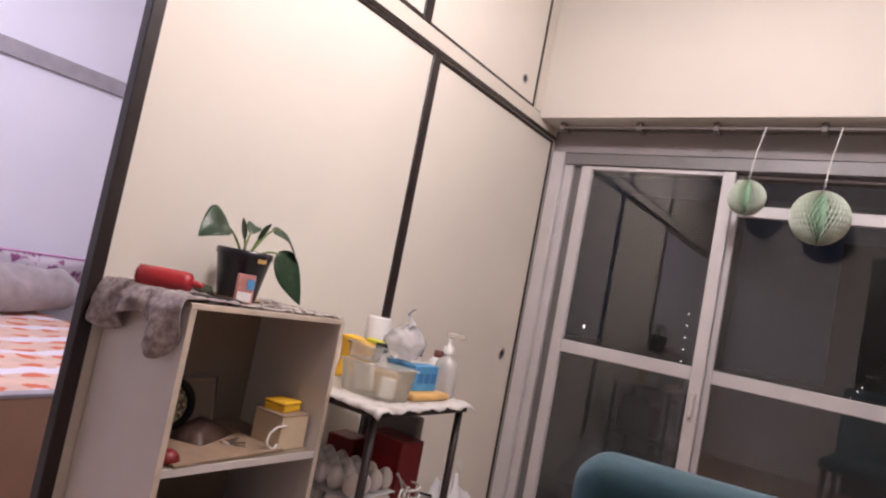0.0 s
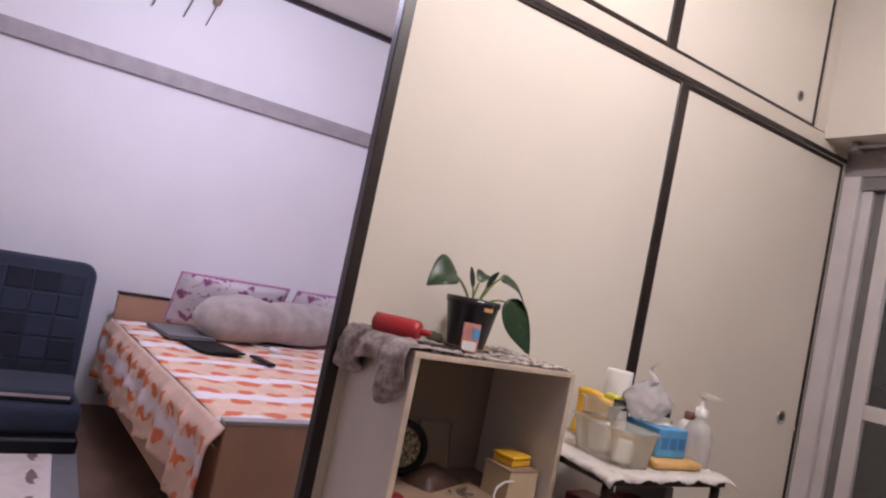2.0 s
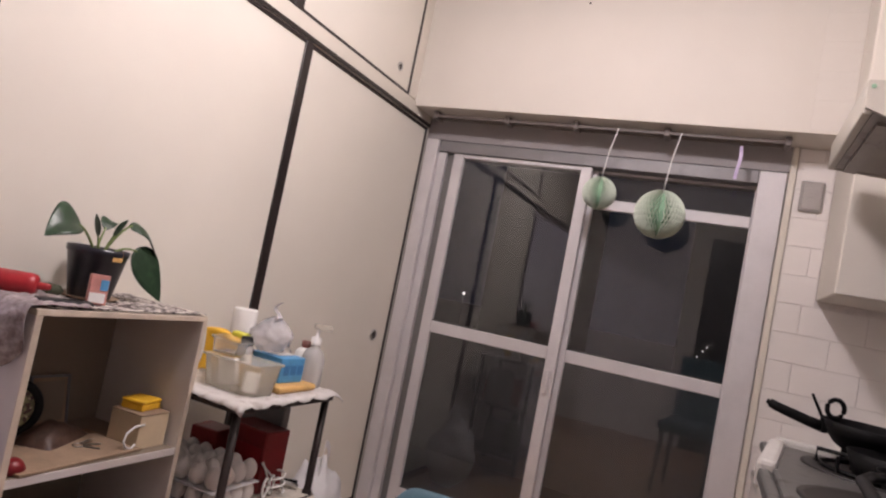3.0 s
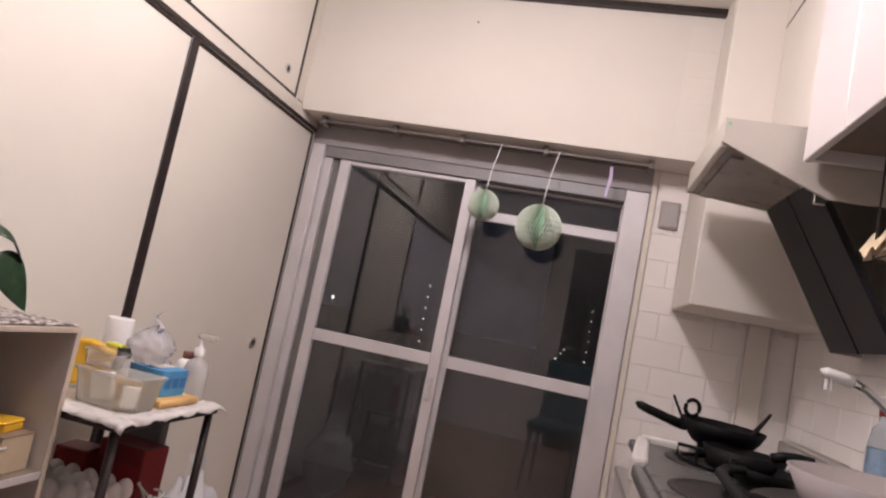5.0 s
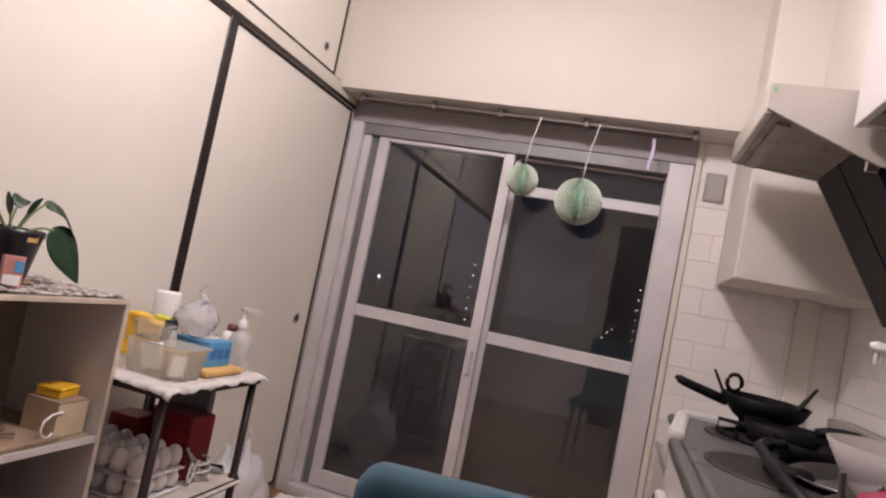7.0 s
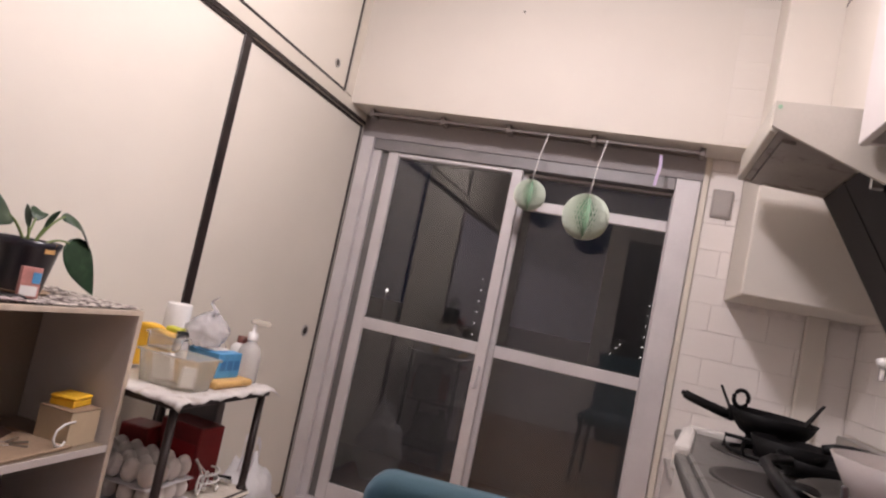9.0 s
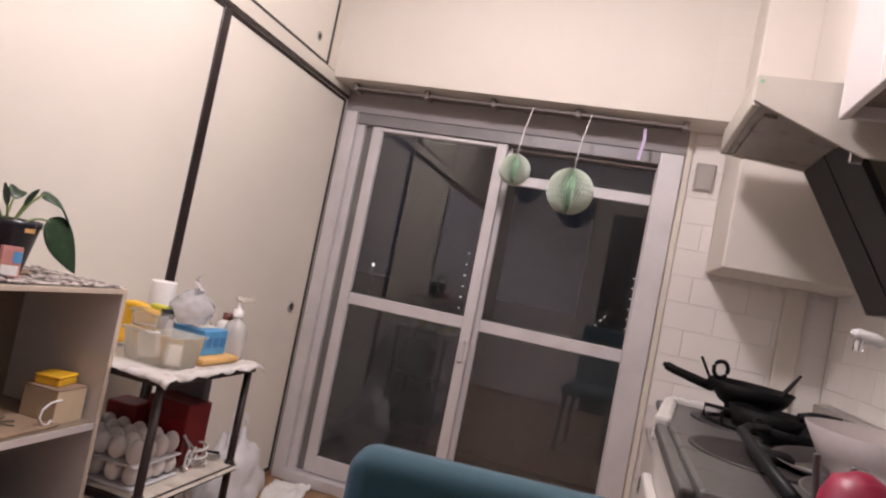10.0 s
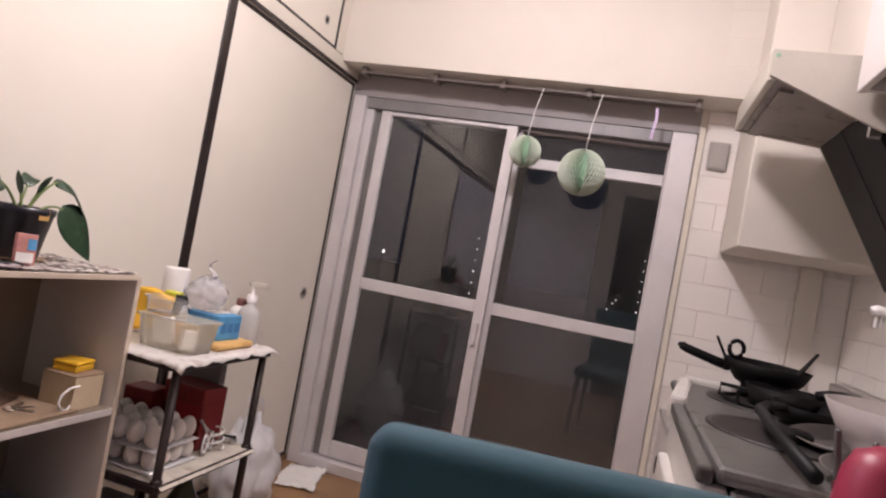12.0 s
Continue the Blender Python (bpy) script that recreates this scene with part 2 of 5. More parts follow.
# ---- sliding doors and upper closets of the west side ----
def fusuma(name, y0, y1, x, z0, z1, left, right, label):
    t = thing(name, pose(x, y0, z0), label, "sliding door")
    w, h = y1 - y0, z1 - z0
    part("panel", block(-0.022, 0.0, left, w - right, 0.015, h - 0.012), FUSUMA, t)
    if left:
        part("stile", block(-0.026, 0.006, 0, left, 0, h, 0.002), BLACKWOOD, t, "black lacquered edge stile")
    if right:
        part("stile", block(-0.026, 0.006, w - right, w, 0, h, 0.002), BLACKWOOD, t, "black lacquered edge stile")
    part("top_rail", block(-0.026, 0.006, left, w - right, h - 0.012, h, 0.002), BLACKWOOD, t)
    part("bottom_rail", block(-0.026, 0.006, left, w - right, 0, 0.015, 0.002), BLACKWOOD, t)
    return t


def pull(parent, y, z, r):
    m = Matrix.Translation((0, y, z)) @ pose(0, 0, 0, 0, 90, 0)
    p = part("finger_pull", lathe([(r, 0.0), (r, 0.004), (r * 0.82, 0.005), (r * 0.74, 0.001), (r * 0.3, -0.006), (0, -0.007)], 20, m=m), STEEL, parent, "round recessed metal finger pull", True)
    part("pull_cup", lathe([(r * 0.6, 0.003), (r * 0.2, 0.0035), (0, 0.0035)], 16, m=m), BLACKMETAL, p, smooth=True)


ZK = 1.78
d = fusuma("sliding_door", -0.7635, 0.175, -0.006, 0.02, ZK, 0.0, 0.012, "closed cream paper sliding door with black edges")
pull(d, 0.06 + 0.7635, 0.784 - 0.02, 0.026)
d = fusuma("sliding_door", -1.762, -0.765, 0.0, 0.02, ZK, 0.030, 0.042, "cream paper sliding door with black lacquered stiles")
structure("trim_head_rail", block(-0.07, 0.008, YS, 0.18, ZK, 1.851, 0.003), RAILPAINT, "cream painted head rail over the sliding doors")
structure("trim_threshold", block(-0.07, 0.008, YS, 0.18, 0.0, 0.02, 0.002), FLOORM, "wooden threshold of the sliding doors")
structure("trim_head_line", block(0.0082, 0.0112, YS + 0.1, 0.172, ZK + 0.0005, ZK + 0.017), BLACKWOOD, "dark strip under the head rail")
structure("trim_closet_side", block(-0.045, 0.004, -0.06, 0.0, 1.857, ZC - 0.03), RAILPAINT, "cream strip between closet and beam")
u = fusuma("closet_door", -0.895, -0.061, -0.008, 1.853, ZC - 0.03, 0.0, 0.010, "cream upper closet sliding door, closed")
pull(u, -0.172 + 0.895, 1.943 - 1.853, 0.019)
u = fusuma("closet_door", -1.76, -0.8555, 0.0, 1.853, ZC - 0.03, 0.04, 0.045, "cream upper closet sliding door with dark stile")
u = fusuma("closet_door", -2.72, -1.7605, -0.01, 1.853, ZC - 0.03, 0.0, 0.04, "cream upper closet sliding door with dark stile")
structure("wall_west_upper", block(-0.07, -0.045, YS, 0.18, 1.862, 2.5), WALL, "backing of the upper closets")
structure("wall_west_south", block(-0.07, -0.005, YS, -3.3, 0.02, ZK), WALL, "cream wall beyond the doorway")

structure("trim_architrave", block(1.5375, 1.562, YB - 0.014, YB - 0.0005, 0.0, 1.832, 0.003), RAILPAINT, "narrow cream strip between window frame and tiles")

# ---- balcony window ----
win = tagged(new("window_1"), "aluminium sliding balcony window at night", "window", kind="structure")
x0, x1, zb, zt = 0.012, 1.534, 0.0, 1.73
part("window_frame", block(x0, x0 + 0.062, 0.165, 0.36, zb, zt, 0.003), ALU, win)
part("window_frame", block(1.437, x1, 0.185, 0.36, zb, zt, 0.004), ALU, win)
part("window_frame", block(x0 + 0.062, 1.437, 0.184, 0.36, 1.678, zt, 0.003), ALUSHADE, win, "head member, the beam's shade in its grey")
part("window_sill", block(x0 + 0.062, 1.437, 0.155, 0.36, zb, zb + 0.05, 0.003), ALU, win)
part("track", block(x0 + 0.065, 1.437, 0.222, 0.228, zb + 0.05, zb + 0.065), ALUDARK, win)
part("jamb_strip", block(x0 + 0.062, x0 + 0.10, 0.195, 0.30, zb + 0.05, 1.678, 0.002), ALU, win)
part("jamb_groove", block(x0 + 0.10, x0 + 0.14, 0.215, 0.30, zb + 0.05, 1.678, 0.002), ALUDARK, win, "dark grey groove strip")


def sash(xa, xb, y, stile_l, stile_r, zbot, ztop, rails, label):
    s = part("sash", block(xa, xa + stile_l, y, y + 0.03, zbot, ztop, 0.003), ALU, win, label)
    part("stile", block(xb - stile_r, xb, y, y + 0.03, zbot, ztop, 0.003), ALU, s)
    zs = []
    for zc, h in rails:
        part("rail", block(xa + stile_l, xb - stile_r, y + 0.002, y + 0.028, zc - h / 2, zc + h / 2, 0.003), ALU, s)
        zs.append((zc - h / 2, zc + h / 2))
    for (_, za), (zd, _) in zip(zs, zs[1:]):
        part("gasket", block(xa + stile_l, xb - stile_r, y + 0.009, y + 0.021, za, za + 0.006), RUBBER, s)
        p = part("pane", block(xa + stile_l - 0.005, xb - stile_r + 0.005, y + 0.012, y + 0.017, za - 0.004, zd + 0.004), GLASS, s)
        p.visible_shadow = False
    return s


sl = sash(0.152, 0.800, 0.195, 0.050, 0.048, 0.055, 1.678, [(0.095, 0.08), (0.870, 0.054), (1.668, 0.018)], "inner sliding sash")
sr = sash(0.775, 1.437, 0.240, 0.045, 0.004, 0.055, 1.678, [(0.095, 0.08), (0.870, 0.054), (1.533, 0.046), (1.672, 0.01)], "outer sliding sash with a top light")
part("crescent_latch", block(0.765, 0.785, 0.175, 0.197, 0.70, 0.80, 0.006), ALU, sl, "metal crescent latch")
part("sash_pull", block(1.445, 1.455, 0.222, 0.242, 0.84, 0.95, 0.003), ALUDARK, sr)

# Unseen door, added to darken one side of the window's reflection.
dr = tagged(new("door_1"), "dark brown door, unseen, added for the window's dark reflection", "door", kind="structure")
part("leaf", block(1.20, 1.98, YS + 0.002, YS + 0.035, 0.0, 2.0, 0.003), BLACKWOOD, dr)
part("door_handle", tube([(1.27, YS + 0.035, 1.0), (1.27, YS + 0.08, 1.0), (1.37, YS + 0.08, 1.0)], 0.009), STEEL, dr)

# balcony and the night outside
structure("balcony_floor", block(-0.6, 2.6, 0.40, 1.72, -0.2, -0.05), DARKSTONE, "concrete balcony floor outside")
structure("balcony_parapet", block(-0.6, 2.6, 1.6, 1.72, -0.05, 0.78), DARKSTONE, "concrete balcony parapet in the dark")
structure("ground", block(-300, 300, 1.8, 600, -12.2, -12.0), DARKSTONE, "dark ground far below the balcony")

# ---- kitchen side: hood, wall cabinet, counter, as first forms ----
hood = thing("range_hood", pose(0, 0, 0), "cream enamel range hood with dark greasy sloped filter", "range hood")
HY0, HY1 = -0.885, -0.375


def prism(profile, y0, y1, bm=None):
    out = bm or bmesh.new()
    a = [out.verts.new((x, y0, z)) for x, z in profile]
    b = [out.verts.new((x, y1, z)) for x, z in profile]
    n = len(profile)
    for i in range(n):
        out.faces.new((a[i], a[(i + 1) % n], b[(i + 1) % n], b[i]))
    out.faces.new(a[::-1])
    out.faces.new(b)
    return out


part("duct_cover", block(1.862, 2.165, HY0, -0.223, 1.688, 2.44, 0.002), WALL, hood, "cream duct cover above the hood")
part("cover_seam", block(1.8605, 1.8625, HY0 + 0.002, -0.224, 2.284, 2.291), BLACKWOOD, hood, "dark seam line")
near_side = [(1.604, 1.686), (1.604, 1.624), (1.812, 1.534), (1.86, 1.515), (2.165, 1.515), (2.165, 1.686)]
far_side = [(1.604, 1.686), (1.604, 1.612), (1.849, 1.588), (2.079, 1.186), (2.165, 1.186), (2.165, 1.686)]
part("side_panel", prism(near_side, HY0, HY0 + 0.010), HOODM, hood)
part("side_panel", prism(far_side, HY1 - 0.010, HY1), HOODM, hood)
part("sticker", lathe([(0.0055, 0), (0.0055, 0.0008), (0, 0.001)], 12, m=Matrix.Translation((1.615, HY0 - 0.0002, 1.672)) @ pose(0, 0, 0, 90, 0, 0)), DEEPGREEN, hood, "small pale green sticker")
part("front_lip", block(1.602, 1.622, HY0 + 0.010, HY1 - 0.010, 1.612, 1.688, 0.005, seg=2), HOODM, hood)
part("top", block(1.622, 2.165, HY0 + 0.010, HY1 - 0.010, 1.674, 1.686), HOODM, hood)
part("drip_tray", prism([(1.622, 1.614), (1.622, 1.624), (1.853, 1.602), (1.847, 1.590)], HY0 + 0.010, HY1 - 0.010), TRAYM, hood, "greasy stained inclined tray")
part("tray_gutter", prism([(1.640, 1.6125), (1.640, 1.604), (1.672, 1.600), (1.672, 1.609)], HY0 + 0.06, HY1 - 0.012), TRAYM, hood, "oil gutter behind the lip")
FY = -0.785
part("filter", prism([(1.849, 1.586), (1.861, 1.594), (2.092, 1.194), (2.080, 1.186)], FY, HY1 - 0.012), HOODDARK, hood, "dark inclined grease filter")
for k in range(2):
    part("filter_edge", prism([(1.846, 1.588), (1.862, 1.597), (2.094, 1.192), (2.078, 1.183)], (FY - 0.008, -0.588)[k], (FY - 0.001, -0.580)[k]), HOODDARK, hood, "folded filter edge")
part("filter_gap_piece", block(1.850, 1.880, FY - 0.022, FY - 0.010, 1.520, 1.566, 0.003), STEEL, hood, "small light metal piece at the gap beside the filter")
cab = thing("wall_cabinet", pose(0, 0, 0), "white wall cabinet above the sink", "cabinet")
part("body", block(1.805, XR - 0.004, -3.0, -0.905, 1.63, 2.41), CABWHITE, cab)
part("bottom_panel", block(1.806, XR - 0.005, -2.999, -0.925, 1.622, 1.6295), UNDERSHADE, cab, "brown underside board, shade in its colour")
part("side_skirt", block(1.805, XR - 0.004, -0.923, -0.905, 1.594, 1.6295), CABWHITE, cab)
part("back_rail", block(XR - 0.03, XR - 0.004, -3.0, -0.924, 1.594, 1.6215), UNDERSHADE, cab, "brown rail at the wall, shade in its colour")
for ya, yz in ((-3.0, -2.554), (-2.550, -1.849), (-1.845, -1.147), (-1.143, -0.907)):
    part("door", block(1.785, 1.803, ya, yz, 1.590, 2.40, 0.002), CABWHITE, cab)

# ---- patterned materials ----
def motif_mat(name, base, motif, stripe, px, py, rx, ry, axes=(0, 1), rough=0.85, bend=0.35):
    """Cloth with rows of rounded motifs and pale stripes, in object space."""
    m = mat(name, base, rough, vary=0.10, scale=14, bump=0.25, fine=300)
    nt = m.node_tree
    n, l = nt.nodes, nt.links
    b = n["Principled BSDF"]
    old = b.inputs["Base Color"].links[0].from_socket
    co, sep = n.new("ShaderNodeTexCoord"), n.new("ShaderNodeSeparateXYZ")
    l.new(co.outputs["Object"], sep.inputs[0])

    def op(kind, a, c=0.0):
        k = n.new("ShaderNodeMath")
        k.operation = kind
        for i, v in enumerate((a, c)):
            if isinstance(v, (int, float)):
                k.inputs[i].default_value = v
            else:
                l.new(v, k.inputs[i])
        return k.outputs[0]
    warp = n.new("ShaderNodeTexNoise")
    warp.inputs["Scale"].default_value = 25
    l.new(co.outputs["Object"], warp.inputs["Vector"])
    w = op("MULTIPLY", op("SUBTRACT", warp.outputs["Fac"], 0.5), bend)
    u = op("ADD", op("DIVIDE", sep.outputs[axes[0]], px), w)
    v = op("ADD", op("DIVIDE", sep.outputs[axes[1]], py), w)
    row = op("FLOOR", v)
    u = op("ADD", u, op("MULTIPLY", row, 0.5))
    fu, fv = op("SUBTRACT", op("FRACT", u), 0.5), op("SUBTRACT", op("FRACT", v), 0.5)
    dist = op("ADD", op("POWER", op("ABSOLUTE", op("DIVIDE", fu, rx)), 2.0), op("POWER", op("ABSOLUTE", op("DIVIDE", fv, ry)), 2.0))
    inside = op("LESS_THAN", dist, 1.0)
    band = op("LESS_THAN", op("ABSOLUTE", op("SUBTRACT", op("FRACT", op("MULTIPLY", v, 0.5)), 0.5)), 0.13)
    one, two = n.new("ShaderNodeMix"), n.new("ShaderNodeMix")
    one.data_type = two.data_type = "RGBA"
    l.new(band, one.inputs["Factor"])
    l.new(old, one.inputs["A"])
    one.inputs["B"].default_value = (*stripe, 1)
    l.new(inside, two.inputs["Factor"])
    l.new(one.outputs["Result"], two.inputs["A"])
    two.inputs["B"].default_value = (*motif, 1)
    l.new(two.outputs["Result"], b.inputs["Base Color"])
    return m


COVER = motif_mat("orange_print_cover", (0.72, 0.50, 0.36), (0.66, 0.16, 0.07), (0.78, 0.72, 0.74), 0.13, 0.15, 0.30, 0.19, axes=(1, 0), bend=0.5)
DRAPE = motif_mat("orange_print_drape", (0.66, 0.46, 0.36), (0.64, 0.17, 0.07), (0.66, 0.58, 0.60), 0.13, 0.11, 0.32, 0.20, axes=(0, 2), bend=0.9)
FLORAL = mat("mauve_flower_print", (0.70, 0.64, 0.66), 0.85, vary=0.08, scale=9, bump=0.2, second=(0.30, 0.09, 0.22), mix=(0.56, 0.62))
GREYFUR = mat("beige_grey_fleece", (0.42, 0.36, 0.33), 0.95, vary=0.18, scale=14, bump=0.6, fine=180, sheen=0.5)
PINK = mat("pink_cotton", (0.62, 0.30, 0.52), 0.85, vary=0.08, scale=12, bump=0.2)
CLOTH = mat("mauve_grey_print_cloth", (0.36, 0.31, 0.31), 0.8, vary=0.3, scale=40, bump=0.4, second=(0.20, 0.15, 0.15), mix=(0.40, 0.70))
MATTOP = mat("black_white_print_mat", (0.55, 0.50, 0.46), 0.7, vary=0.2, scale=40, bump=0.3, second=(0.06, 0.04, 0.04), mix=(0.46, 0.54))
RED = mat("red_enamel", (0.36, 0.018, 0.026), 0.35, vary=0.1, scale=12)
DARKRED = mat("dark_red_box", (0.22, 0.012, 0.016), 0.4, vary=0.12, scale=12)
PINKBOWL = mat("raspberry_plastic", (0.27, 0.014, 0.045), 0.42, vary=0.08)
YELLOW = mat("yellow_plastic", (0.82, 0.47, 0.03), 0.45, vary=0.08, scale=14)
BLUE = mat("blue_print_card", (0.10, 0.34, 0.62), 0.5, vary=0.10, scale=30)
TAN = mat("tan_packet", (0.62, 0.38, 0.14), 0.5, vary=0.15, scale=22)
BEIGE = mat("beige_card", (0.62, 0.50, 0.34), 0.6, vary=0.05, scale=14)
KRAFT = mat("brown_card", (0.30, 0.21, 0.14), 0.8, vary=0.15, scale=20)
POTM = mat("dark_navy_ceramic", (0.014, 0.014, 0.022), 0.3, vary=0.15)
SOIL = mat("potting_soil", (0.05, 0.03, 0.02), 0.95, vary=0.3, scale=60, bump=0.6)
LEAF = mat("glossy_green_leaf", (0.014, 0.040, 0.017), 0.34, vary=0.25, scale=22, bump=0.1, second=(0.030, 0.072, 0.030), mix=(0.5, 0.75))
STEM = mat("pale_green_stem", (0.16, 0.22, 0.07), 0.5, vary=0.15, scale=30)
EGGM = mat("white_eggshell", (0.78, 0.73, 0.70), 0.55, vary=0.03, bump=0.08, fine=500, island=0.06)
GREYCARD = mat("grey_card", (0.17, 0.165, 0.17), 0.5, vary=0.1, scale=14)
PLASTICSHEET = mat("crumpled_plastic_sheet", (0.66, 0.63, 0.61), 0.4, vary=0.08, scale=22, bump=0.3, second=(0.50, 0.46, 0.43), mix=(0.52, 0.68))
LINER = mat("stained_white_sheet", (0.58, 0.53, 0.46), 0.6, vary=0.12, scale=16, bump=0.15, second=(0.40, 0.34, 0.26), mix=(0.58, 0.75))
BAGWHITE = clear("white_bag_plastic", (0.90, 0.89, 0.91), 0.35, 0.35, 1.25)
MILKWHITE = clear("milky_white_bottle", (0.92, 0.90, 0.88), 0.25, 0.6, 1.3)
BAGFILM = clear("lilac_tinted_film", (0.93, 0.92, 0.96), 0.22, 0.72, 1.15)
MILKY = clear("milky_plastic", (0.93, 0.90, 0.83), 0.20, 0.75, 1.12)
CLEARP = clear("clear_plastic", (0.95, 0.955, 0.96), 0.06, 0.93, 1.12)
PALEGREEN = mat("pale_green_tissue", (0.72, 0.78, 0.68), 0.9, vary=0.05, scale=20, bump=0.1)
RIBBON = mat("lilac_ribbon", (0.55, 0.45, 0.66), 0.4, vary=0.05)
SILVERM = mat("pale_ribbon", (0.72, 0.70, 0.70), 0.4, vary=0.05)
CHROME = mat("chrome", (0.75, 0.75, 0.75), 0.12, 1.0, vary=0.03)
BLUECLEAR = clear("blue_liquid", (0.80, 0.87, 0.91), 0.1, 0.8, 1.2)
PALELABEL = mat("pale_blue_label", (0.30, 0.42, 0.56), 0.5, vary=0.12, scale=40)
CREAMBOWL = mat("cream_glazed_bowl", (0.39, 0.345, 0.33), 0.25, vary=0.04, scale=8)
DARKPLATE = mat("dark_heat_plate", (0.020, 0.017, 0.016), 0.5, 0.0, vary=0.2, scale=8)
LAMPGLOW = glow("lit_lamp_shade", (1.0, 0.93, 0.88), 3.0)
BEDGLOW = glow("lit_bedroom_shade", (0.92, 0.90, 1.0), 3.0)
CITY = glow("city_light", (1.0, 0.95, 0.92), 3.0)
RUG = motif_mat("cream_rug", (0.62, 0.55, 0.50), (0.20, 0.13, 0.12), (0.66, 0.60, 0.56), 0.24, 0.17, 0.30, 0.10)
# Beige rail painted darker, for the shade under the beam.
SHADERAIL = mat("beam_shaded_rail", (0.17, 0.14, 0.13), 0.5, vary=0.1)
VENTGREY = mat("grey_vent_plastic", (0.40, 0.37, 0.35), 0.5, vary=0.05)
BLACKPLASTIC = mat("black_plastic", (0.006, 0.006, 0.007), 0.5, vary=0.15, spec=0.2)

# ---- counter, stove and what stands on them ----
ctr = thing("kitchen_counter", pose(0, 0, 0), "white kitchen counter with a stainless steel sink top", "counter")
part("body", block(1.57, XR - 0.004, -3.2, -1.575, 0.0, 0.74), CABWHITE, ctr)
part("worktop", block(1.53, XR - 0.004, -3.2, -1.565, 0.74, 0.785, 0.008, seg=2), STEEL, ctr)
part("upstand", block(2.105, XR - 0.004, -3.2, 0.05, 0.78, 0.866, 0.004), STEEL, ctr, "stainless steel upstand")
for ya in (-3.19, -2.655, -2.12):
    dr = part("door", block(1.550, 1.568, ya, ya + 0.525, 0.09, 0.72, 0.003), CABWHITE, ctr)
    part("handle", tube([(1.548, ya + 0.18, 0.67), (1.530, ya + 0.19, 0.67), (1.530, ya + 0.33, 0.67), (1.548, ya + 0.34, 0.67)], 0.005), CHROME, dr, "chrome bar handle")

base = thing("stove_cabinet", pose(0, 0, 0), "low white base cabinet under the gas stove", "cabinet")
part("body", block(1.60, 2.10, -1.56, 0.19, 0.0, 0.60), CABWHITE, base)
for ya in (-1.555, -0.68):
    part("door", block(1.580, 1.598, ya, ya + 0.865, 0.06, 0.595, 0.003), CABWHITE, base)
part("top", block(1.575, 2.10, -1.56, 0.19, 0.60, 0.62, 0.003), STEEL, base)

stv = thing("gas_stove", pose(0, 0, 0), "two-burner table-top gas stove with a worn steel top", "stove")
SY0, SY1, ZP = -1.555, -0.60, 0.832
part("body", block(1.555, 2.09, SY0 + 0.01, SY1 - 0.01, 0.62, ZP - 0.027, 0.006), STEEL, stv)
part("front_panel", block(1.510, 1.553, SY0 + 0.01, SY1 - 0.40, 0.635, ZP - 0.03, 0.010, seg=2), ENAMEL, stv, "white enamel control panel")
part("front_rim", block(1.505, 1.529, SY0 + 0.002, SY1 - 0.41, ZP - 0.030, ZP - 0.003, 0.006, seg=2), WORNSTEEL, stv, "bevelled steel front rim")
part("grill_door", block(1.488, 1.509, SY0 + 0.10, SY1 - 0.50, 0.640, 0.735, 0.006, seg=2), ENAMEL, stv, "white grill door")
part("top_plate", block(1.530, 2.095, SY0, SY1, ZP - 0.025, ZP, 0.010, seg=2), WORNSTEEL, stv, "steel top plate with burnt stains")
part("side_guard", block(1.565, 2.08, SY1 + 0.002, SY1 + 0.030, ZP - 0.05, ZP + 0.016, 0.008, seg=2), ENAMEL, stv, "raised white enamel side guard")
gd = part("corner_guard", block(-0.008, 0.030, -0.40, 0.0, ZP - 0.05, ZP + 0.012, 0.010, seg=2), ENAMEL, stv, "worn white enamel corner rim")
gd.matrix_basis = pose(1.558, SY1, 0, 0, 0, -7)
for yk in (-1.36, -1.08):
    part("knob", lathe([(0.022, 0), (0.022, 0.012), (0.018, 0.022), (0, 0.023)], 16, m=Matrix.Translation((1.510, yk, 0.70)) @ pose(0, 0, 0, 0, -90, 0)), BLACKPLASTIC, stv, smooth=True)
for cx, cy in ((1.705, -1.19), (1.752, -0.79)):
    part("drip_pan", lathe([(0.150, 0.0), (0.150, 0.004), (0.138, 0.003), (0.07, 0.001), (0, 0.001)], 32, m=Matrix.Translation((cx, cy, ZP))), DARKPLATE, stv, "dark enamel drip pan", True)
    bn = part("burner", lathe([(0.035, 0.001), (0.038, 0.015), (0.030, 0.021), (0, 0.021)], 24, m=Matrix.Translation((cx, cy, ZP))), IRON, stv, smooth=True)
    if cy > -0.8:
        sup = part("pan_support", tube([(cx + 0.112 * math.cos(k * math.pi / 12), cy + 0.112 * math.sin(k * math.pi / 12), ZP + 0.008) for k in range(25)], 0.005, 6), IRON, stv, "black cast-iron pan support")
        for k in range(7):
            a = k * 2 * math.pi / 7 + 0.25
            c, s = math.cos(a), math.sin(a)
            part("prong", tube([(cx + 0.050 * c, cy + 0.050 * s, ZP + 0.006), (cx + 0.050 * c, cy + 0.050 * s, ZP + 0.034), (cx + 0.120 * c, cy + 0.120 * s, ZP + 0.034), (cx + 0.120 * c, cy + 0.120 * s, ZP + 0.005)], 0.0055, 6), IRON, sup)


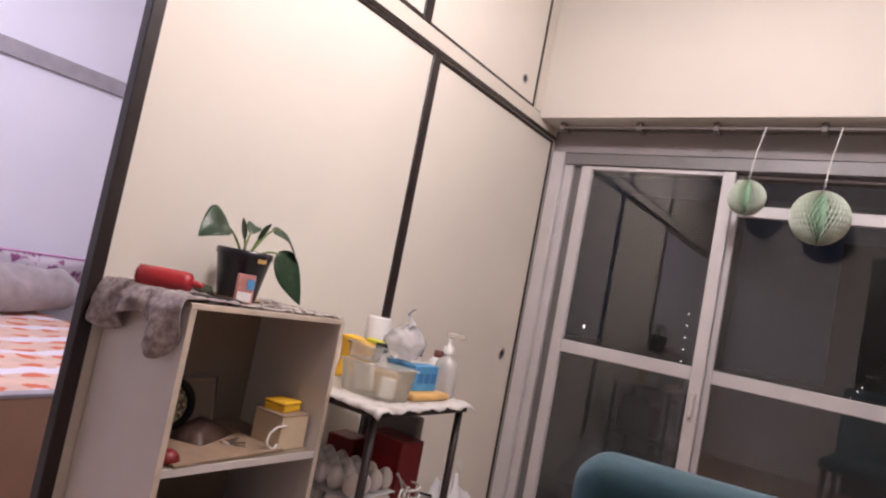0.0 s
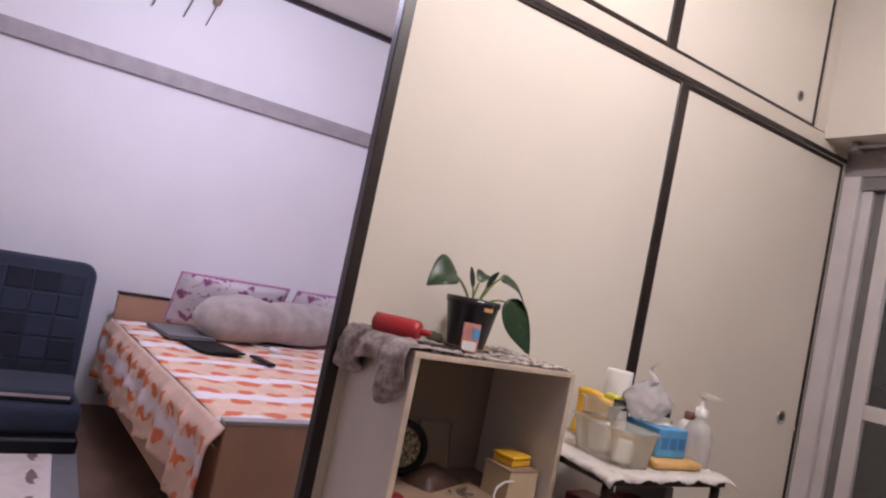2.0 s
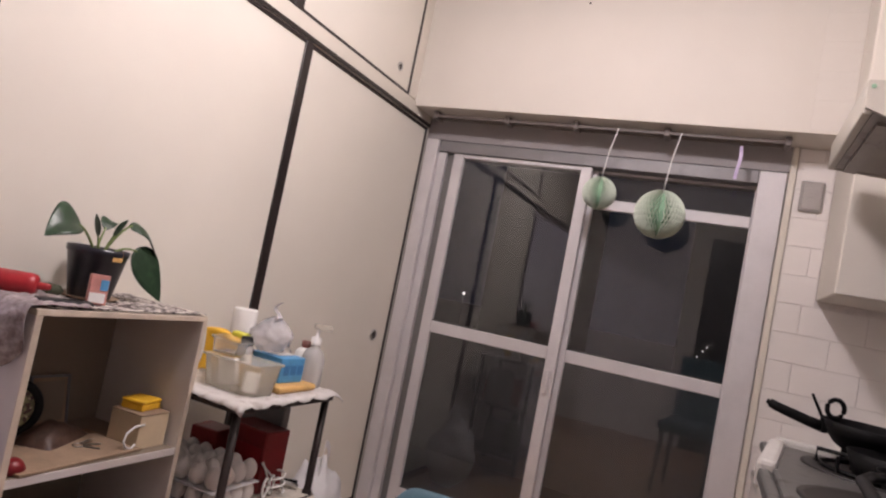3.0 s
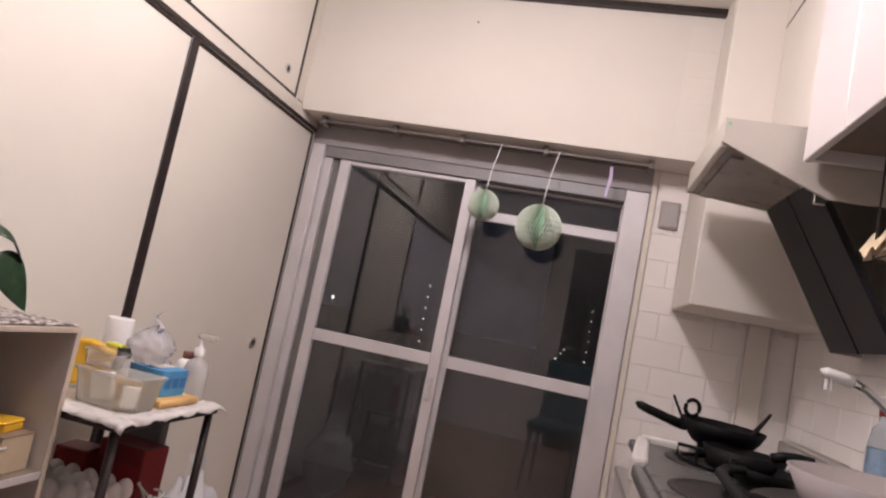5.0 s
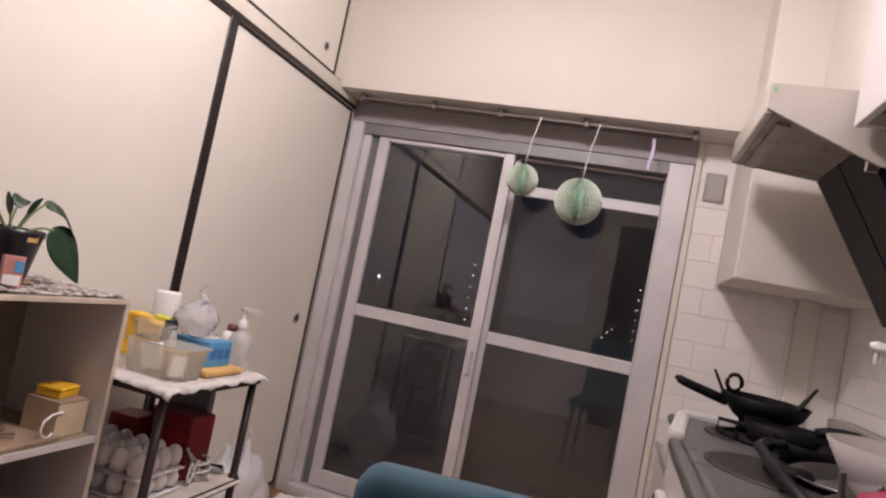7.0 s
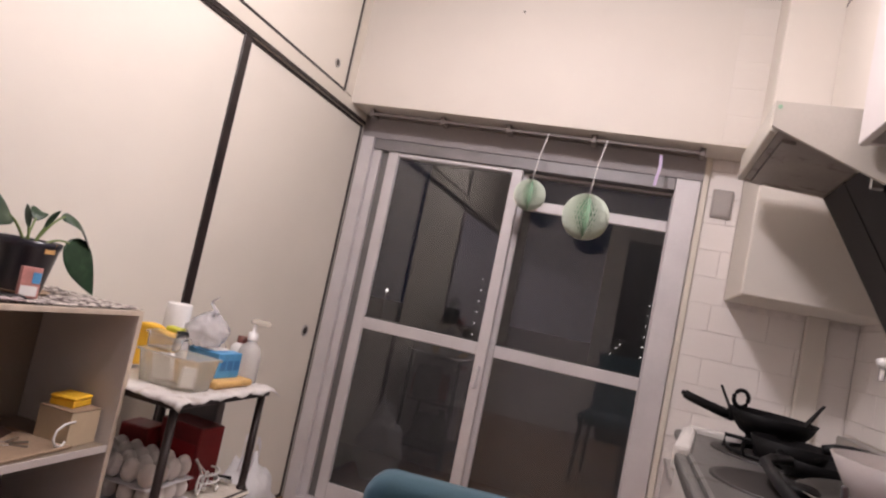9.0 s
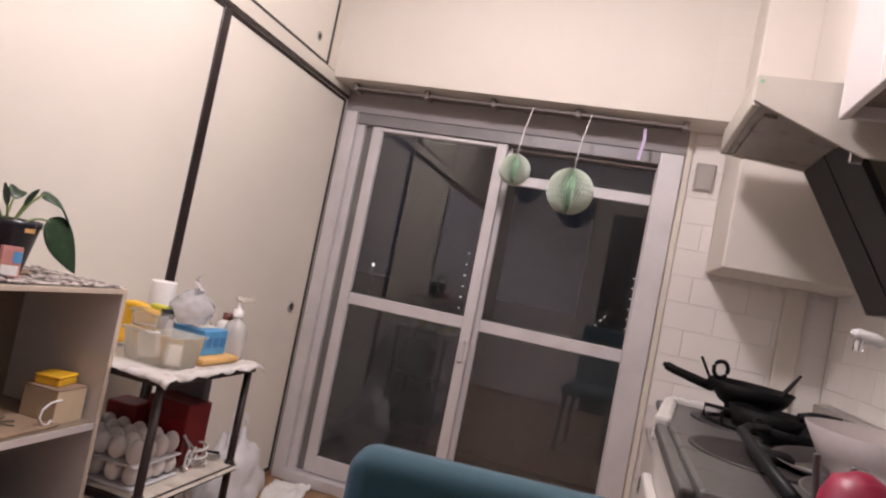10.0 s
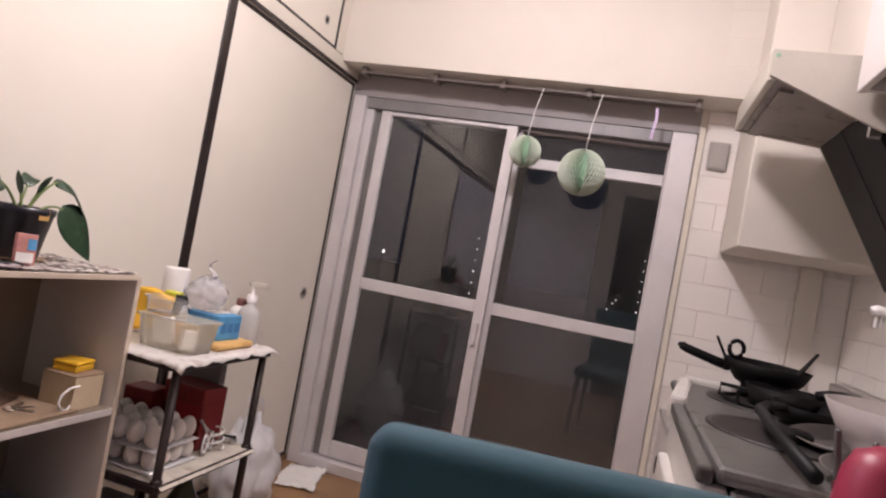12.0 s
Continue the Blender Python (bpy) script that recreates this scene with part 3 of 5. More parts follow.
def dish(outer, n=32, thick=0.004):
    """A hollow turned vessel from its outer profile (foot to rim)."""
    inner = [(max(r - thick, 0.0), z + (thick if i == 0 else 0.0)) for i, (r, z) in enumerate(outer)]
    return lathe([(0, outer[0][1])] + outer + inner[::-1] + [(0, inner[0][1])], n)


wok = thing("wok", pose(1.747, -0.69, 0.866, 1, 1, 0), "black iron wok with a long charred handle on the stove", "wok")
part("bowl", dish([(0.050, 0.0), (0.072, 0.012), (0.092, 0.036), (0.105, 0.064)]), IRON, wok, smooth=True)
hd = bmesh.new()
tube([(-0.096, 0.0, 0.040), (-0.125, 0.0, 0.045), (-0.165, -0.004, 0.054), (-0.200, -0.006, 0.062), (-0.217, -0.006, 0.068)], 0.0135, 12, hd, taper=0.8)
tube([(-0.214, -0.006, 0.0665), (-0.224, -0.006, 0.071)], 0.006, 8, hd)
part("handle", hd, IRON, wok, "charred round handle", True)
part("ring_handle", tube([(-0.072 - 0.018 * math.cos(2 * math.pi * k / 20), 0.05, 0.085 + 0.022 * math.sin(2 * math.pi * k / 20)) for k in range(21)], 0.0055, 8), IRON, wok, smooth=True)
part("bracket", block(-0.106, -0.088, -0.014, 0.014, 0.028, 0.066, 0.004), IRON, wok)
ladle = thing("spatula", pose(1.740, -0.69, 0.873), "black kitchen spatula lying in the wok", "spatula")
part("blade", sheet(lambda u, v: (0.080 + 0.046 * u, 0.02 + 0.045 * (v - 0.5) * (1 - 0.7 * u), 0.030 + 0.078 * u), 6, 3, 0.004), IRON, ladle)
part("shaft", tube([(0.082, 0.02, 0.030), (-0.03, 0.03, 0.020), (-0.085, 0.035, 0.045), (-0.118, 0.035, 0.105)], 0.0055, 8, taper=0.6), IRON, ladle)

pan = thing("frying_pan", pose(1.765, -0.86, 0.836, 0, 0, 0), "black non-stick frying pan wedged under the wok", "frying pan")
part("bowl", dish([(0.060, 0.0), (0.075, 0.005), (0.092, 0.055)]), IRON, pan, smooth=True)
part("handle", tube([(0.060, 0.0, 0.055), (0.085, 0.0, 0.064), (0.115, 0.0, 0.067), (0.148, 0.0, 0.066)], 0.0125, 10, taper=0.9), BLACKPLASTIC, pan, smooth=True)
pan = thing("saute_pan", pose(1.775, -0.985, 0.842, 2, 0, 0), "small black pan with a long handle pointing out over the worktop", "pan")
part("bowl", dish([(0.045, 0.0), (0.056, 0.004), (0.070, 0.036)]), IRON, pan, smooth=True)
part("handle", tube([(-0.050, -0.040, 0.030), (-0.095, -0.090, 0.034), (-0.118, -0.145, 0.034), (-0.123, -0.315, 0.030), (-0.126, -0.575, 0.030)], 0.010, 10, taper=1.1), BLACKPLASTIC, pan, smooth=True)

bowl = thing("mixing_bowl", pose(1.836, -1.426, 0.836), "large cream glazed bowl among the dishes", "bowl")
part("bowl", dish([(0.06, 0.0), (0.072, 0.006), (0.122, 0.055), (0.150, 0.110)], 48, 0.006), CREAMBOWL, bowl, smooth=True)
for x, y, z, r in ((1.795, -1.20, 0.838, 0.095), (1.77, -1.47, 0.842, 0.09)):
    pl = thing("plate", pose(x, y, z, 4, -6, 0), "steel plate lying on the kitchen worktop", "plate")
    part("dish", dish([(0.05, 0.0), (0.06, 0.004), (r, 0.022)], 36, 0.004), STEEL, pl, smooth=True)
pb = thing("plastic_cup", pose(1.674, -1.70, 0.786), "raspberry red plastic cup turned over among the dishes", "cup")
part("shell", dish([(0.012, 0.141), (0.030, 0.134), (0.040, 0.112), (0.046, 0.07), (0.050, 0.0)], 36, 0.003), PINKBOWL, pb, smooth=True)
for k, (x, y, lean) in enumerate(((1.664, -1.625, -7), (1.682, -1.620, 4))):
    kn = thing("table_knife", pose(x, y, 0.786, 0, lean, 0), "steel table knife standing among the dishes", "cutlery", "cutlery by the cup")
    part("blade", block(-0.006, 0.006, -0.001, 0.001, 0.0, 0.08), STEEL, kn)
    part("handle", block(-0.004, 0.004, -0.003, 0.003, 0.08, 0.145 - 0.008 * k, 0.002), WORNSTEEL, kn)

fau = thing("faucet", pose(2.165, -0.86, 1.00), "wall-mounted chrome faucet with a white spout tip", "faucet")
part("wall_flange", lathe([(0.03, 0), (0.03, 0.01), (0.018, 0.02), (0, 0.02)], 20, m=pose(0, 0, 0, 0, -90, 0)), CHROME, fau, smooth=True)
part("spout", tube([(-0.01, 0, -0.03), (-0.045, 0, -0.005), (-0.076, 0, 0.020), (-0.110, 0, 0.048), (-0.136, 0, 0.070), (-0.165, 0, 0.090), (-0.195, 0, 0.101)], 0.0095, 12), CHROME, fau, "curved chrome spout", True)
tip = part("spout_tip", tube([(-0.195, 0, 0.100), (-0.215, 0, 0.106), (-0.250, 0, 0.110), (-0.258, 0, 0.106)], 0.0135, 12, taper=1.1), WHITEP, fau, "white plastic spout head", True)
part("nozzle", lathe([(0.011, 0.0), (0.011, 0.03), (0.008, 0.035), (0, 0.035)], 14, m=Matrix.Translation((-0.245, 0, 0.072))), CHROME, tip, smooth=True)

sp = thing("spray_bottle", pose(2.073, -0.80, 0.868, 0, 0, 20), "clear blue cleaning spray bottle with a red and white trigger", "bottle")
part("body", lathe([(0, 0), (0.028, 0.0), (0.031, 0.01), (0.031, 0.10), (0.024, 0.14), (0.013, 0.155), (0.013, 0.175), (0, 0.175)], 24), BLUECLEAR, sp, smooth=True)
part("label", lathe([(0.0313, 0.02), (0.0316, 0.021), (0.0316, 0.092), (0.0313, 0.093)], 24), PALELABEL, sp)
part("cap", lathe([(0.015, 0.17), (0.015, 0.190), (0.010, 0.195), (0, 0.195)], 16), RED, sp, "red collar", True)
part("trigger", block(-0.045, 0.020, -0.009, 0.009, 0.193, 0.215, 0.004), WHITEP, sp, "white trigger head")

# under the wall cabinet: a wire rack with a packet
rack = thing("hanging_rack", pose(1.965, -1.20, 1.363), "dark wire rack hanging under the wall cabinet", "rack")
g = bmesh.new()
for k in range(4):
    tube([(-0.04, -0.22 + 0.14 * k, 0), (0.19, -0.22 + 0.14 * k, 0)], 0.0022, 6, g)
for x in (-0.04, 0.07, 0.19):
    tube([(x, -0.22, 0.003), (x, 0.20, 0.003)], 0.0026, 6, g)
part("wires", g, BLACKMETAL, rack)
for x in (-0.04, 0.19):
    for y in (-0.22, 0.20):
        part("hanger", tube([(x, y, 0), (x, y, 0.258)], 0.0022, 6), BLACKMETAL, rack)
pk = thing("food_packet", pose(1.97, -1.03, 1.369), "crumpled cream and gold food packet", "packet")
part("pouch", sheet(lambda u, v: (-0.05 + 0.19 * u, -0.05 + 0.12 * v + 0.008 * math.sin(9 * u), 0.004 + 0.075 * math.sin(math.pi * u) ** 0.6 * math.sin(math.pi * v) ** 0.5 + 0.006 * math.sin(17 * u + 11 * v)), 18, 12, 0.002), BEIGE, pk, smooth=True)
part("end_fold", sheet(lambda u, v: (-0.066 + 0.025 * u, -0.03 + 0.08 * v, 0.004 + 0.045 * u + 0.01 * math.sin(8 * v)), 6, 8, 0.002), BEIGE, pk, "tan end fold")
tubelamp = thing("under_cabinet_lamp", pose(1.93, -1.45, 1.555), "white plastic lamp under the wall cabinet, off", "lamp")
part("housing", lathe([(0, 0.045), (0.055, 0.045), (0.055, 0.02), (0.045, 0.004), (0, 0.0)], 24), WHITEP, tubelamp, smooth=True)

# vent cover plate by the window
vent = thing("vent_cover", pose(1.583, YB - 0.010, 1.592), "grey-brown plastic vent cover on the tiles", "vent")
part("frame", block(0, 0.078, -0.008, 0.004, 0, 0.114, 0.004), VENTGREY, vent)
part("cover_plate", block(0.007, 0.071, -0.012, -0.0085, 0.007, 0.107, 0.003), VENTGREY, vent)
for k in range(5):
    part("slat", block(0.014, 0.064, -0.0135, -0.0122, 0.018 + 0.017 * k, 0.025 + 0.017 * k), VENTGREY, vent)

# ---- curtain rail and paper balls ----
cr = thing("curtain_rail", pose(0.06, 0.068, 1.812), "double beige metal curtain rail under the beam", "curtain rail")
part("rail", block(0.02, 1.46, -0.010, 0.002, -0.008, 0.004, 0.002), SHADERAIL, cr)
part("rail", block(0.02, 1.46, 0.037, 0.049, -0.008, 0.004, 0.002), SHADERAIL, cr)
for x in (0.02, 0.36, 0.66, 1.02, 1.44):
    part("bracket", block(x, x + 0.022, -0.016, 0.053, -0.016, 0.019, 0.003), SHADERAIL, cr)


def paper_ball(place, r, cord, turn, label):
    t = thing("paper_ball", pose(*place, 0, 0, turn), label, "decoration", "honeycomb paper balls")
    g = bmesh.new()
    n, rows = 84, 26
    for k in range(2, n):
        def leaf(u, v, k=k):
            th = math.pi * (0.02 + 0.96 * u)
            a = 2 * math.pi * k / n + (1 if k % 2 else -1) * (math.pi / n) * 0.85 * math.sin(u * math.pi * 13)
            rr = r * (0.84 + 0.16 * v)
            return (rr * math.sin(th) * math.cos(a), rr * math.sin(th) * math.sin(a), -r * math.cos(th) * (0.90 + 0.10 * v))
        sheet(leaf, rows, 1, bm=g)
    tagged(part("honeycomb", g, PALEGREEN, t), kind="stuff")
    part("core", lathe([(0, -0.88 * r)] + [(0.82 * r * math.sin(math.pi * k / 12), -0.88 * r * math.cos(math.pi * k / 12)) for k in range(1, 12)] + [(0, 0.88 * r)], 24), DEEPGREEN, t, "darker green tissue core", True)
    part("cord", tube([(0, 0, r * 0.95), (0.004, 0.01, r + cord * 0.5), (0.004, 0.030, r + cord)], 0.0025, 6), SILVERM, t, "pale ribbon")
    part("tag", block(-0.008, 0.008, -0.002, 0.002, r * 0.95, r + 0.035, 0.001), GREYCARD, t)


paper_ball((0.879, 0.035, 1.540), 0.066, 0.203, -78, "small pale green honeycomb paper ball hanging from the rail")
paper_ball((1.118, 0.035, 1.486), 0.094, 0.229, -82, "large pale green honeycomb paper ball hanging from the rail")
rb = thing("ribbon", pose(1.36, 0.06, 1.79), "short lilac ribbon hanging from the curtain rail", "ribbon")
part("strip", sheet(lambda u, v: (-0.006 + 0.012 * v + 0.004 * math.sin(5 * u), 0.003 * math.sin(7 * u), -0.008 - 0.125 * u), 10, 1, 0.001), RIBBON, rb)

# ---- open box shelf and its things ----
SX, SY, D, W, HB = 0.005, -1.71, 0.285, 0.42, 0.868
sb = thing("open_shelf", pose(SX, SY, 0), "white laminate open box shelf with worn edges beside the sliding door", "shelf")
part("side_panel", block(0, D, 0, 0.013, 0, HB, 0.001), BOXWOOD, sb)
part("side_panel", block(0, D, W - 0.013, W, 0, HB, 0.001), BOXWOOD, sb)
part("edge_band", block(D, D + 0.001, 0, 0.013, 0, HB), BOXEDGE, sb, "pale worn wood edge")
part("edge_band", block(D, D + 0.001, W - 0.013, W, 0, HB), BOXEDGE, sb, "pale worn wood edge")
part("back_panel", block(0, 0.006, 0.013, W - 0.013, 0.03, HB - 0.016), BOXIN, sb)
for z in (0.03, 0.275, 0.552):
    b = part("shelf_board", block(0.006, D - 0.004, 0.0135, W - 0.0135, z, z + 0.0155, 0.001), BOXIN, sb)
    part("board_edge", block(D - 0.004, D - 0.001, 0.0135, W - 0.0135, z, z + 0.0155), BOXWOOD, b)
part("top_board", block(0.0, D + 0.001, 0.0, W, HB, HB + 0.012, 0.001), BOXEDGE, sb, "pale wood-edged top board")
ZT = HB + 0.012


def wave(u, v, k):
    return noise.noise(Vector((u * 5 + k, v * 5, k * 3.1)))


mt = thing("table_mat", pose(SX, SY, ZT), "black and white printed plastic mat on the shelf top", "mat")
part("mat", sheet(lambda u, v: (0.004 + 0.278 * u, 0.03 + (W - 0.034) * v, 0.002 + 0.004 * abs(wave(u * 2, v * 3, 2))), 20, 30, 0.0015), MATTOP, mt)
cl = thing("print_cloth", pose(SX, SY, ZT), "mauve grey printed cloth hanging over the shelf's side", "cloth")


def drape(u, v):
    x = -0.004 + 0.292 * u + 0.012 * wave(u, v, 7)
    drop = 0.085 + 0.022 * math.sin(u * 9.0) + 0.035 * (u > 0.72) * math.sin((u - 0.72) * 11) - 0.02 * u
    s = v * (0.11 + drop)
    if s < 0.11:
        return (x, 0.11 - s, 0.008 + 0.007 * abs(wave(u * 2, v * 2, 4)))
    k = s - 0.11
    out = 0.008 + 0.018 * math.sin(u * 17 + 0.6) * min(1, k / 0.08) + 0.022 * min(1, k / 0.03) * (1 - min(1, k / 0.3))
    return (x, -out - 0.010 * abs(wave(u * 3, v, 3)), 0.010 - k)


part("cloth", sheet(drape, 44, 36, 0.002), CLOTH, cl, smooth=True)

th = thing("thermos_flask", pose(0.130, -1.668, ZT + 0.0265, 0, 0, 42), "red enamel thermos flask lying on the mat", "flask")
lay = pose(0, 0, 0, 0, 90, 0)
part("body", lathe([(0, -0.066), (0.021, -0.066), (0.025, -0.060), (0.026, -0.02), (0.026, 0.040), (0.023, 0.052), (0.017, 0.056), (0, 0.056)], 28, m=lay), RED, th, smooth=True)
part("base_ring", lathe([(0.021, -0.0675), (0.025, -0.065), (0.022, -0.0668)], 28, m=lay), DARKRED, th, smooth=True)
part("stopper", lathe([(0.009, 0.056), (0.008, 0.072), (0.006, 0.082), (0, 0.082)], 16, m=lay), RED, th, smooth=True)

th.scale = (0.88, 0.88, 0.88)
pot = thing("potted_plant", pose(0.135, -1.495, ZT + 0.004), "small broad-leaved plant in a dark navy pot", "plant")
part("pot", dish([(0.040, 0.0), (0.043, 0.004), (0.060, 0.098), (0.063, 0.100), (0.063, 0.113)], 32, 0.005), POTM, pot, smooth=True)
part("saucer", dish([(0.045, -0.003), (0.062, 0.006)], 28, 0.003), KRAFT, pot, smooth=True)
part("soil", lathe([(0, 0.103), (0.03, 0.106), (0.057, 0.100)], 20), SOIL, pot, smooth=True)
part("label", block(0.0605, 0.0615, -0.010, 0.014, 0.09, 0.112), TAN, pot, "orange tag in the pot")


def plant_leaf(root, tip, rise, width, curl, droop, roll=0):
    """A broad pointed leaf on a stalk: from root over a crest to tip."""
    a, c = Vector(root), Vector(tip)
    mid = (a + c) / 2 + Vector((0, 0, rise))
    side = (c - a).cross(Vector((0, 0, 1))).normalized()
    over = side.cross((c - a).normalized())
    side = side * math.cos(radians(roll)) + over * math.sin(radians(roll))

    def at(t):
        return (1 - t) ** 2 * a + 2 * t * (1 - t) * mid + t * t * c
    part("stalk", tube([at(k / 8 * 0.42) for k in range(9)], 0.0032, 6, taper=0.7), STEM, pot, smooth=True)

    def blade(u, v):
        t = 0.38 + 0.62 * u
        w = width * math.sin(math.pi * min(1, 0.04 + 0.96 * u) ** 0.8) ** 0.85
        s = (v - 0.5) * 2
        return at(t) + side * (w * s) + Vector((0, 0, curl * w * abs(s) - droop * u * u))
    part("leaf", sheet(blade, 16, 8, 0.0012), LEAF, pot, smooth=True)


plant_leaf((0, -0.01, 0.10), (0.03, -0.150, 0.122), 0.095, 0.042, 0.2, 0.0, 48)
plant_leaf((0, 0.01, 0.10), (0.03, 0.130, 0.120), 0.135, 0.024, -0.3, 0.012, -35)
plant_leaf((0.01, 0.02, 0.10), (0.045, 0.155, 0.008), 0.115, 0.042, -0.2, 0.0, -72)
plant_leaf((0.0, 0.0, 0.10), (0.0, -0.025, 0.185), 0.01, 0.010, 0.2, 0.0)
plant_leaf((0.0, 0.01, 0.10), (0.02, 0.040, 0.185), 0.02, 0.010, 0.2, 0.0, 40)
plant_leaf((-0.01, 0.0, 0.10), (-0.05, 0.06, 0.17), 0.06, 0.018, 0.2, 0.0, -30)

cd = thing("picture_card", pose(0.222, -1.545, ZT + 0.004, -4, 0, 62), "small pink and blue printed card box", "box")
part("box", block(-0.018, 0.018, -0.010, 0.010, 0, 0.062, 0.001), mat("pink_print", (0.56, 0.25, 0.22), 0.5, vary=0.15, scale=30), cd)
part("print", block(0.002, 0.017, -0.0112, -0.0102, 0.030, 0.052), BLUE, cd, "blue printed patch")
part("print", block(-0.016, 0.014, -0.0112, -0.0102, 0.004, 0.024), PAPER, cd, "white printed band")
lp = thing("small_pouch", pose(0.115, -1.575, ZT + 0.004), "dark olive small pouch", "pouch")
part("pouch", lathe([(0, 0), (0.022, 0.0), (0.028, 0.010), (0.022, 0.020), (0, 0.024)], 16), mat("olive_cloth", (0.05, 0.055, 0.03), 0.8, vary=0.3, scale=40), lp, smooth=True)
ph = thing("mobile_phone", pose(0.235, -1.64, ZT + 0.005, 0, 0, 70), "dark slim phone at the shelf edge", "phone")
part("body", block(-0.035, 0.065, -0.018, 0.018, 0, 0.008, 0.003), BLACKPLASTIC, ph)

ZM = 0.568
mb = thing("gift_box", pose(0.215, -1.356, ZM, 0, 0, 3), "plain beige card box in the shelf", "box")
part("box", block(-0.045, 0.045, -0.042, 0.042, 0, 0.075, 0.001), BEIGE, mb)
part("lid_flap", block(-0.046, 0.046, -0.043, 0.043, 0.075, 0.078, 0.001), KRAFT, mb)
yb = thing("yellow_tin", pose(0.205, -1.352, ZM + 0.078, 0, 0, 12), "yellow tin lying on the beige box", "tin")
part("tin", block(-0.03, 0.03, -0.032, 0.032, 0, 0.016, 0.003), YELLOW, yb)
part("lid", block(-0.031, 0.031, -0.033, 0.033, 0.016, 0.024, 0.003), YELLOW, yb)
hk = thing("wire_hook", pose(0.262, -1.408, ZM), "white plastic hook hanging at the box", "hook")
part("hook", tube([(0, 0.03, 0.066), (0, 0.0, 0.064), (0, -0.022, 0.050), (0, -0.028, 0.030), (0, -0.018, 0.012), (0, 0.0, 0.006), (0, 0.010, 0.018)], 0.0032, 8), WHITEP, hk, smooth=True)
hk.scale = (0.85, 0.85, 0.85)
clk = thing("table_clock", pose(0.085, -1.575, ZM + 0.004, 0, -8, -18), "round dark table clock with a patterned face", "clock")
face = Matrix.Translation((0, 0, 0.062)) @ pose(0, 0, 0, 0, 90, 0)
part("ring", lathe([(0.045, -0.012), (0.060, -0.012), (0.063, 0.004), (0.056, 0.014), (0.046, 0.010), (0.045, -0.012)], 36, m=face), BLACKPLASTIC, clk, smooth=True)
part("face", lathe([(0, 0.002), (0.046, 0.002)], 30, m=face), mat("olive_print_face", (0.28, 0.25, 0.13), 0.5, vary=0.4, scale=60, second=(0.10, 0.05, 0.04), mix=(0.5, 0.56)), clk)
for k in range(12):
    a = k * math.pi / 6
    part("hour_mark", block(0.0025, 0.0035, 0.038 * math.cos(a) - 0.002, 0.038 * math.cos(a) + 0.002, 0.062 + 0.038 * math.sin(a) - 0.002, 0.062 + 0.038 * math.sin(a) + 0.002), BEIGE, clk)
part("foot", block(-0.03, 0.015, -0.03, 0.03, -0.002, 0.006, 0.002), BLACKPLASTIC, clk)
fr = thing("photo_frame", pose(0.045, -1.455, ZM + 0.001, 0, -12, 0), "thin dark metal photo frame leaning at the back", "picture frame")
part("back", block(-0.003, 0.0, -0.045, 0.045, 0.0, 0.115), KRAFT, fr)
for args in ((-0.048, -0.043, 0, 0.118), (0.043, 0.048, 0, 0.118), (-0.043, 0.043, 0.112, 0.118), (-0.043, 0.043, 0.0, 0.006)):
    part("frame_bar", block(-0.004, 0.005, *args, 0.001), GREYCARD, fr)
part("print", block(0.0002, 0.001, -0.036, 0.036, 0.014, 0.104), BOXIN, fr, "faded print")
bg = thing("leather_pouch", pose(0.125, -1.50, ZM + 0.001, 0, 0, 25), "slumped dark brown leather pouch", "pouch")
part("pouch", sheet(lambda u, v: (-0.04 + 0.09 * v, -0.085 + 0.16 * u, 0.003 + (0.055 - 0.03 * u) * math.sin(math.pi * u) ** 0.5 * math.sin(math.pi * v) ** 0.6 + 0.008 * wave(u, v, 5) * math.sin(math.pi * v)), 20, 14), mat("brown_leather", (0.065, 0.035, 0.025), 0.5, vary=0.3, scale=30, bump=0.3), bg, smooth=True)
pp = thing("brown_folder", pose(0.195, -1.515, ZM + 0.001, 0, 0, 4), "flat brown card folder on the shelf board", "folder")
part("cover", block(-0.085, 0.085, -0.165, 0.125, 0, 0.006, 0.001), KRAFT, pp)
ky = thing("key_ring", pose(0.20, -1.49, ZM + 0.009, 0, 0, 30), "bunch of small steel keys", "keys")
part("ring", tube([(0.012 * math.cos(k * math.pi / 8), 0.012 * math.sin(k * math.pi / 8), 0) for k in range(17)], 0.0012, 6), CHROME, ky)
for k in range(3):
    kk = part("key", block(0.010, 0.045, -0.003, 0.003, -0.001, 0.001), STEEL, ky)
    kk.matrix_basis = pose(0, 0, 0.0012 * k, 0, 0, 40 * k)
rd = thing("red_pouch", pose(0.258, -1.668, ZM + 0.001), "small red cloth pouch at the shelf edge", "pouch")
part("pouch", lathe([(0, 0), (0.018, 0.0), (0.024, 0.008), (0.018, 0.020), (0.010, 0.026), (0, 0.027)], 16), DARKRED, rd, smooth=True)
nb = thing("navy_bag", pose(0.15, -1.50, 0.291), "folded navy cloth bag in the lower compartment", "bag")
part("bag", sheet(lambda u, v: (-0.11 + 0.22 * v, -0.17 + 0.30 * u, 0.004 + 0.11 * (math.sin(math.pi * u) * math.sin(math.pi * v)) ** 0.5 * (1 + 0.3 * wave(u, v, 8))), 18, 14), NAVY, nb, smooth=True)

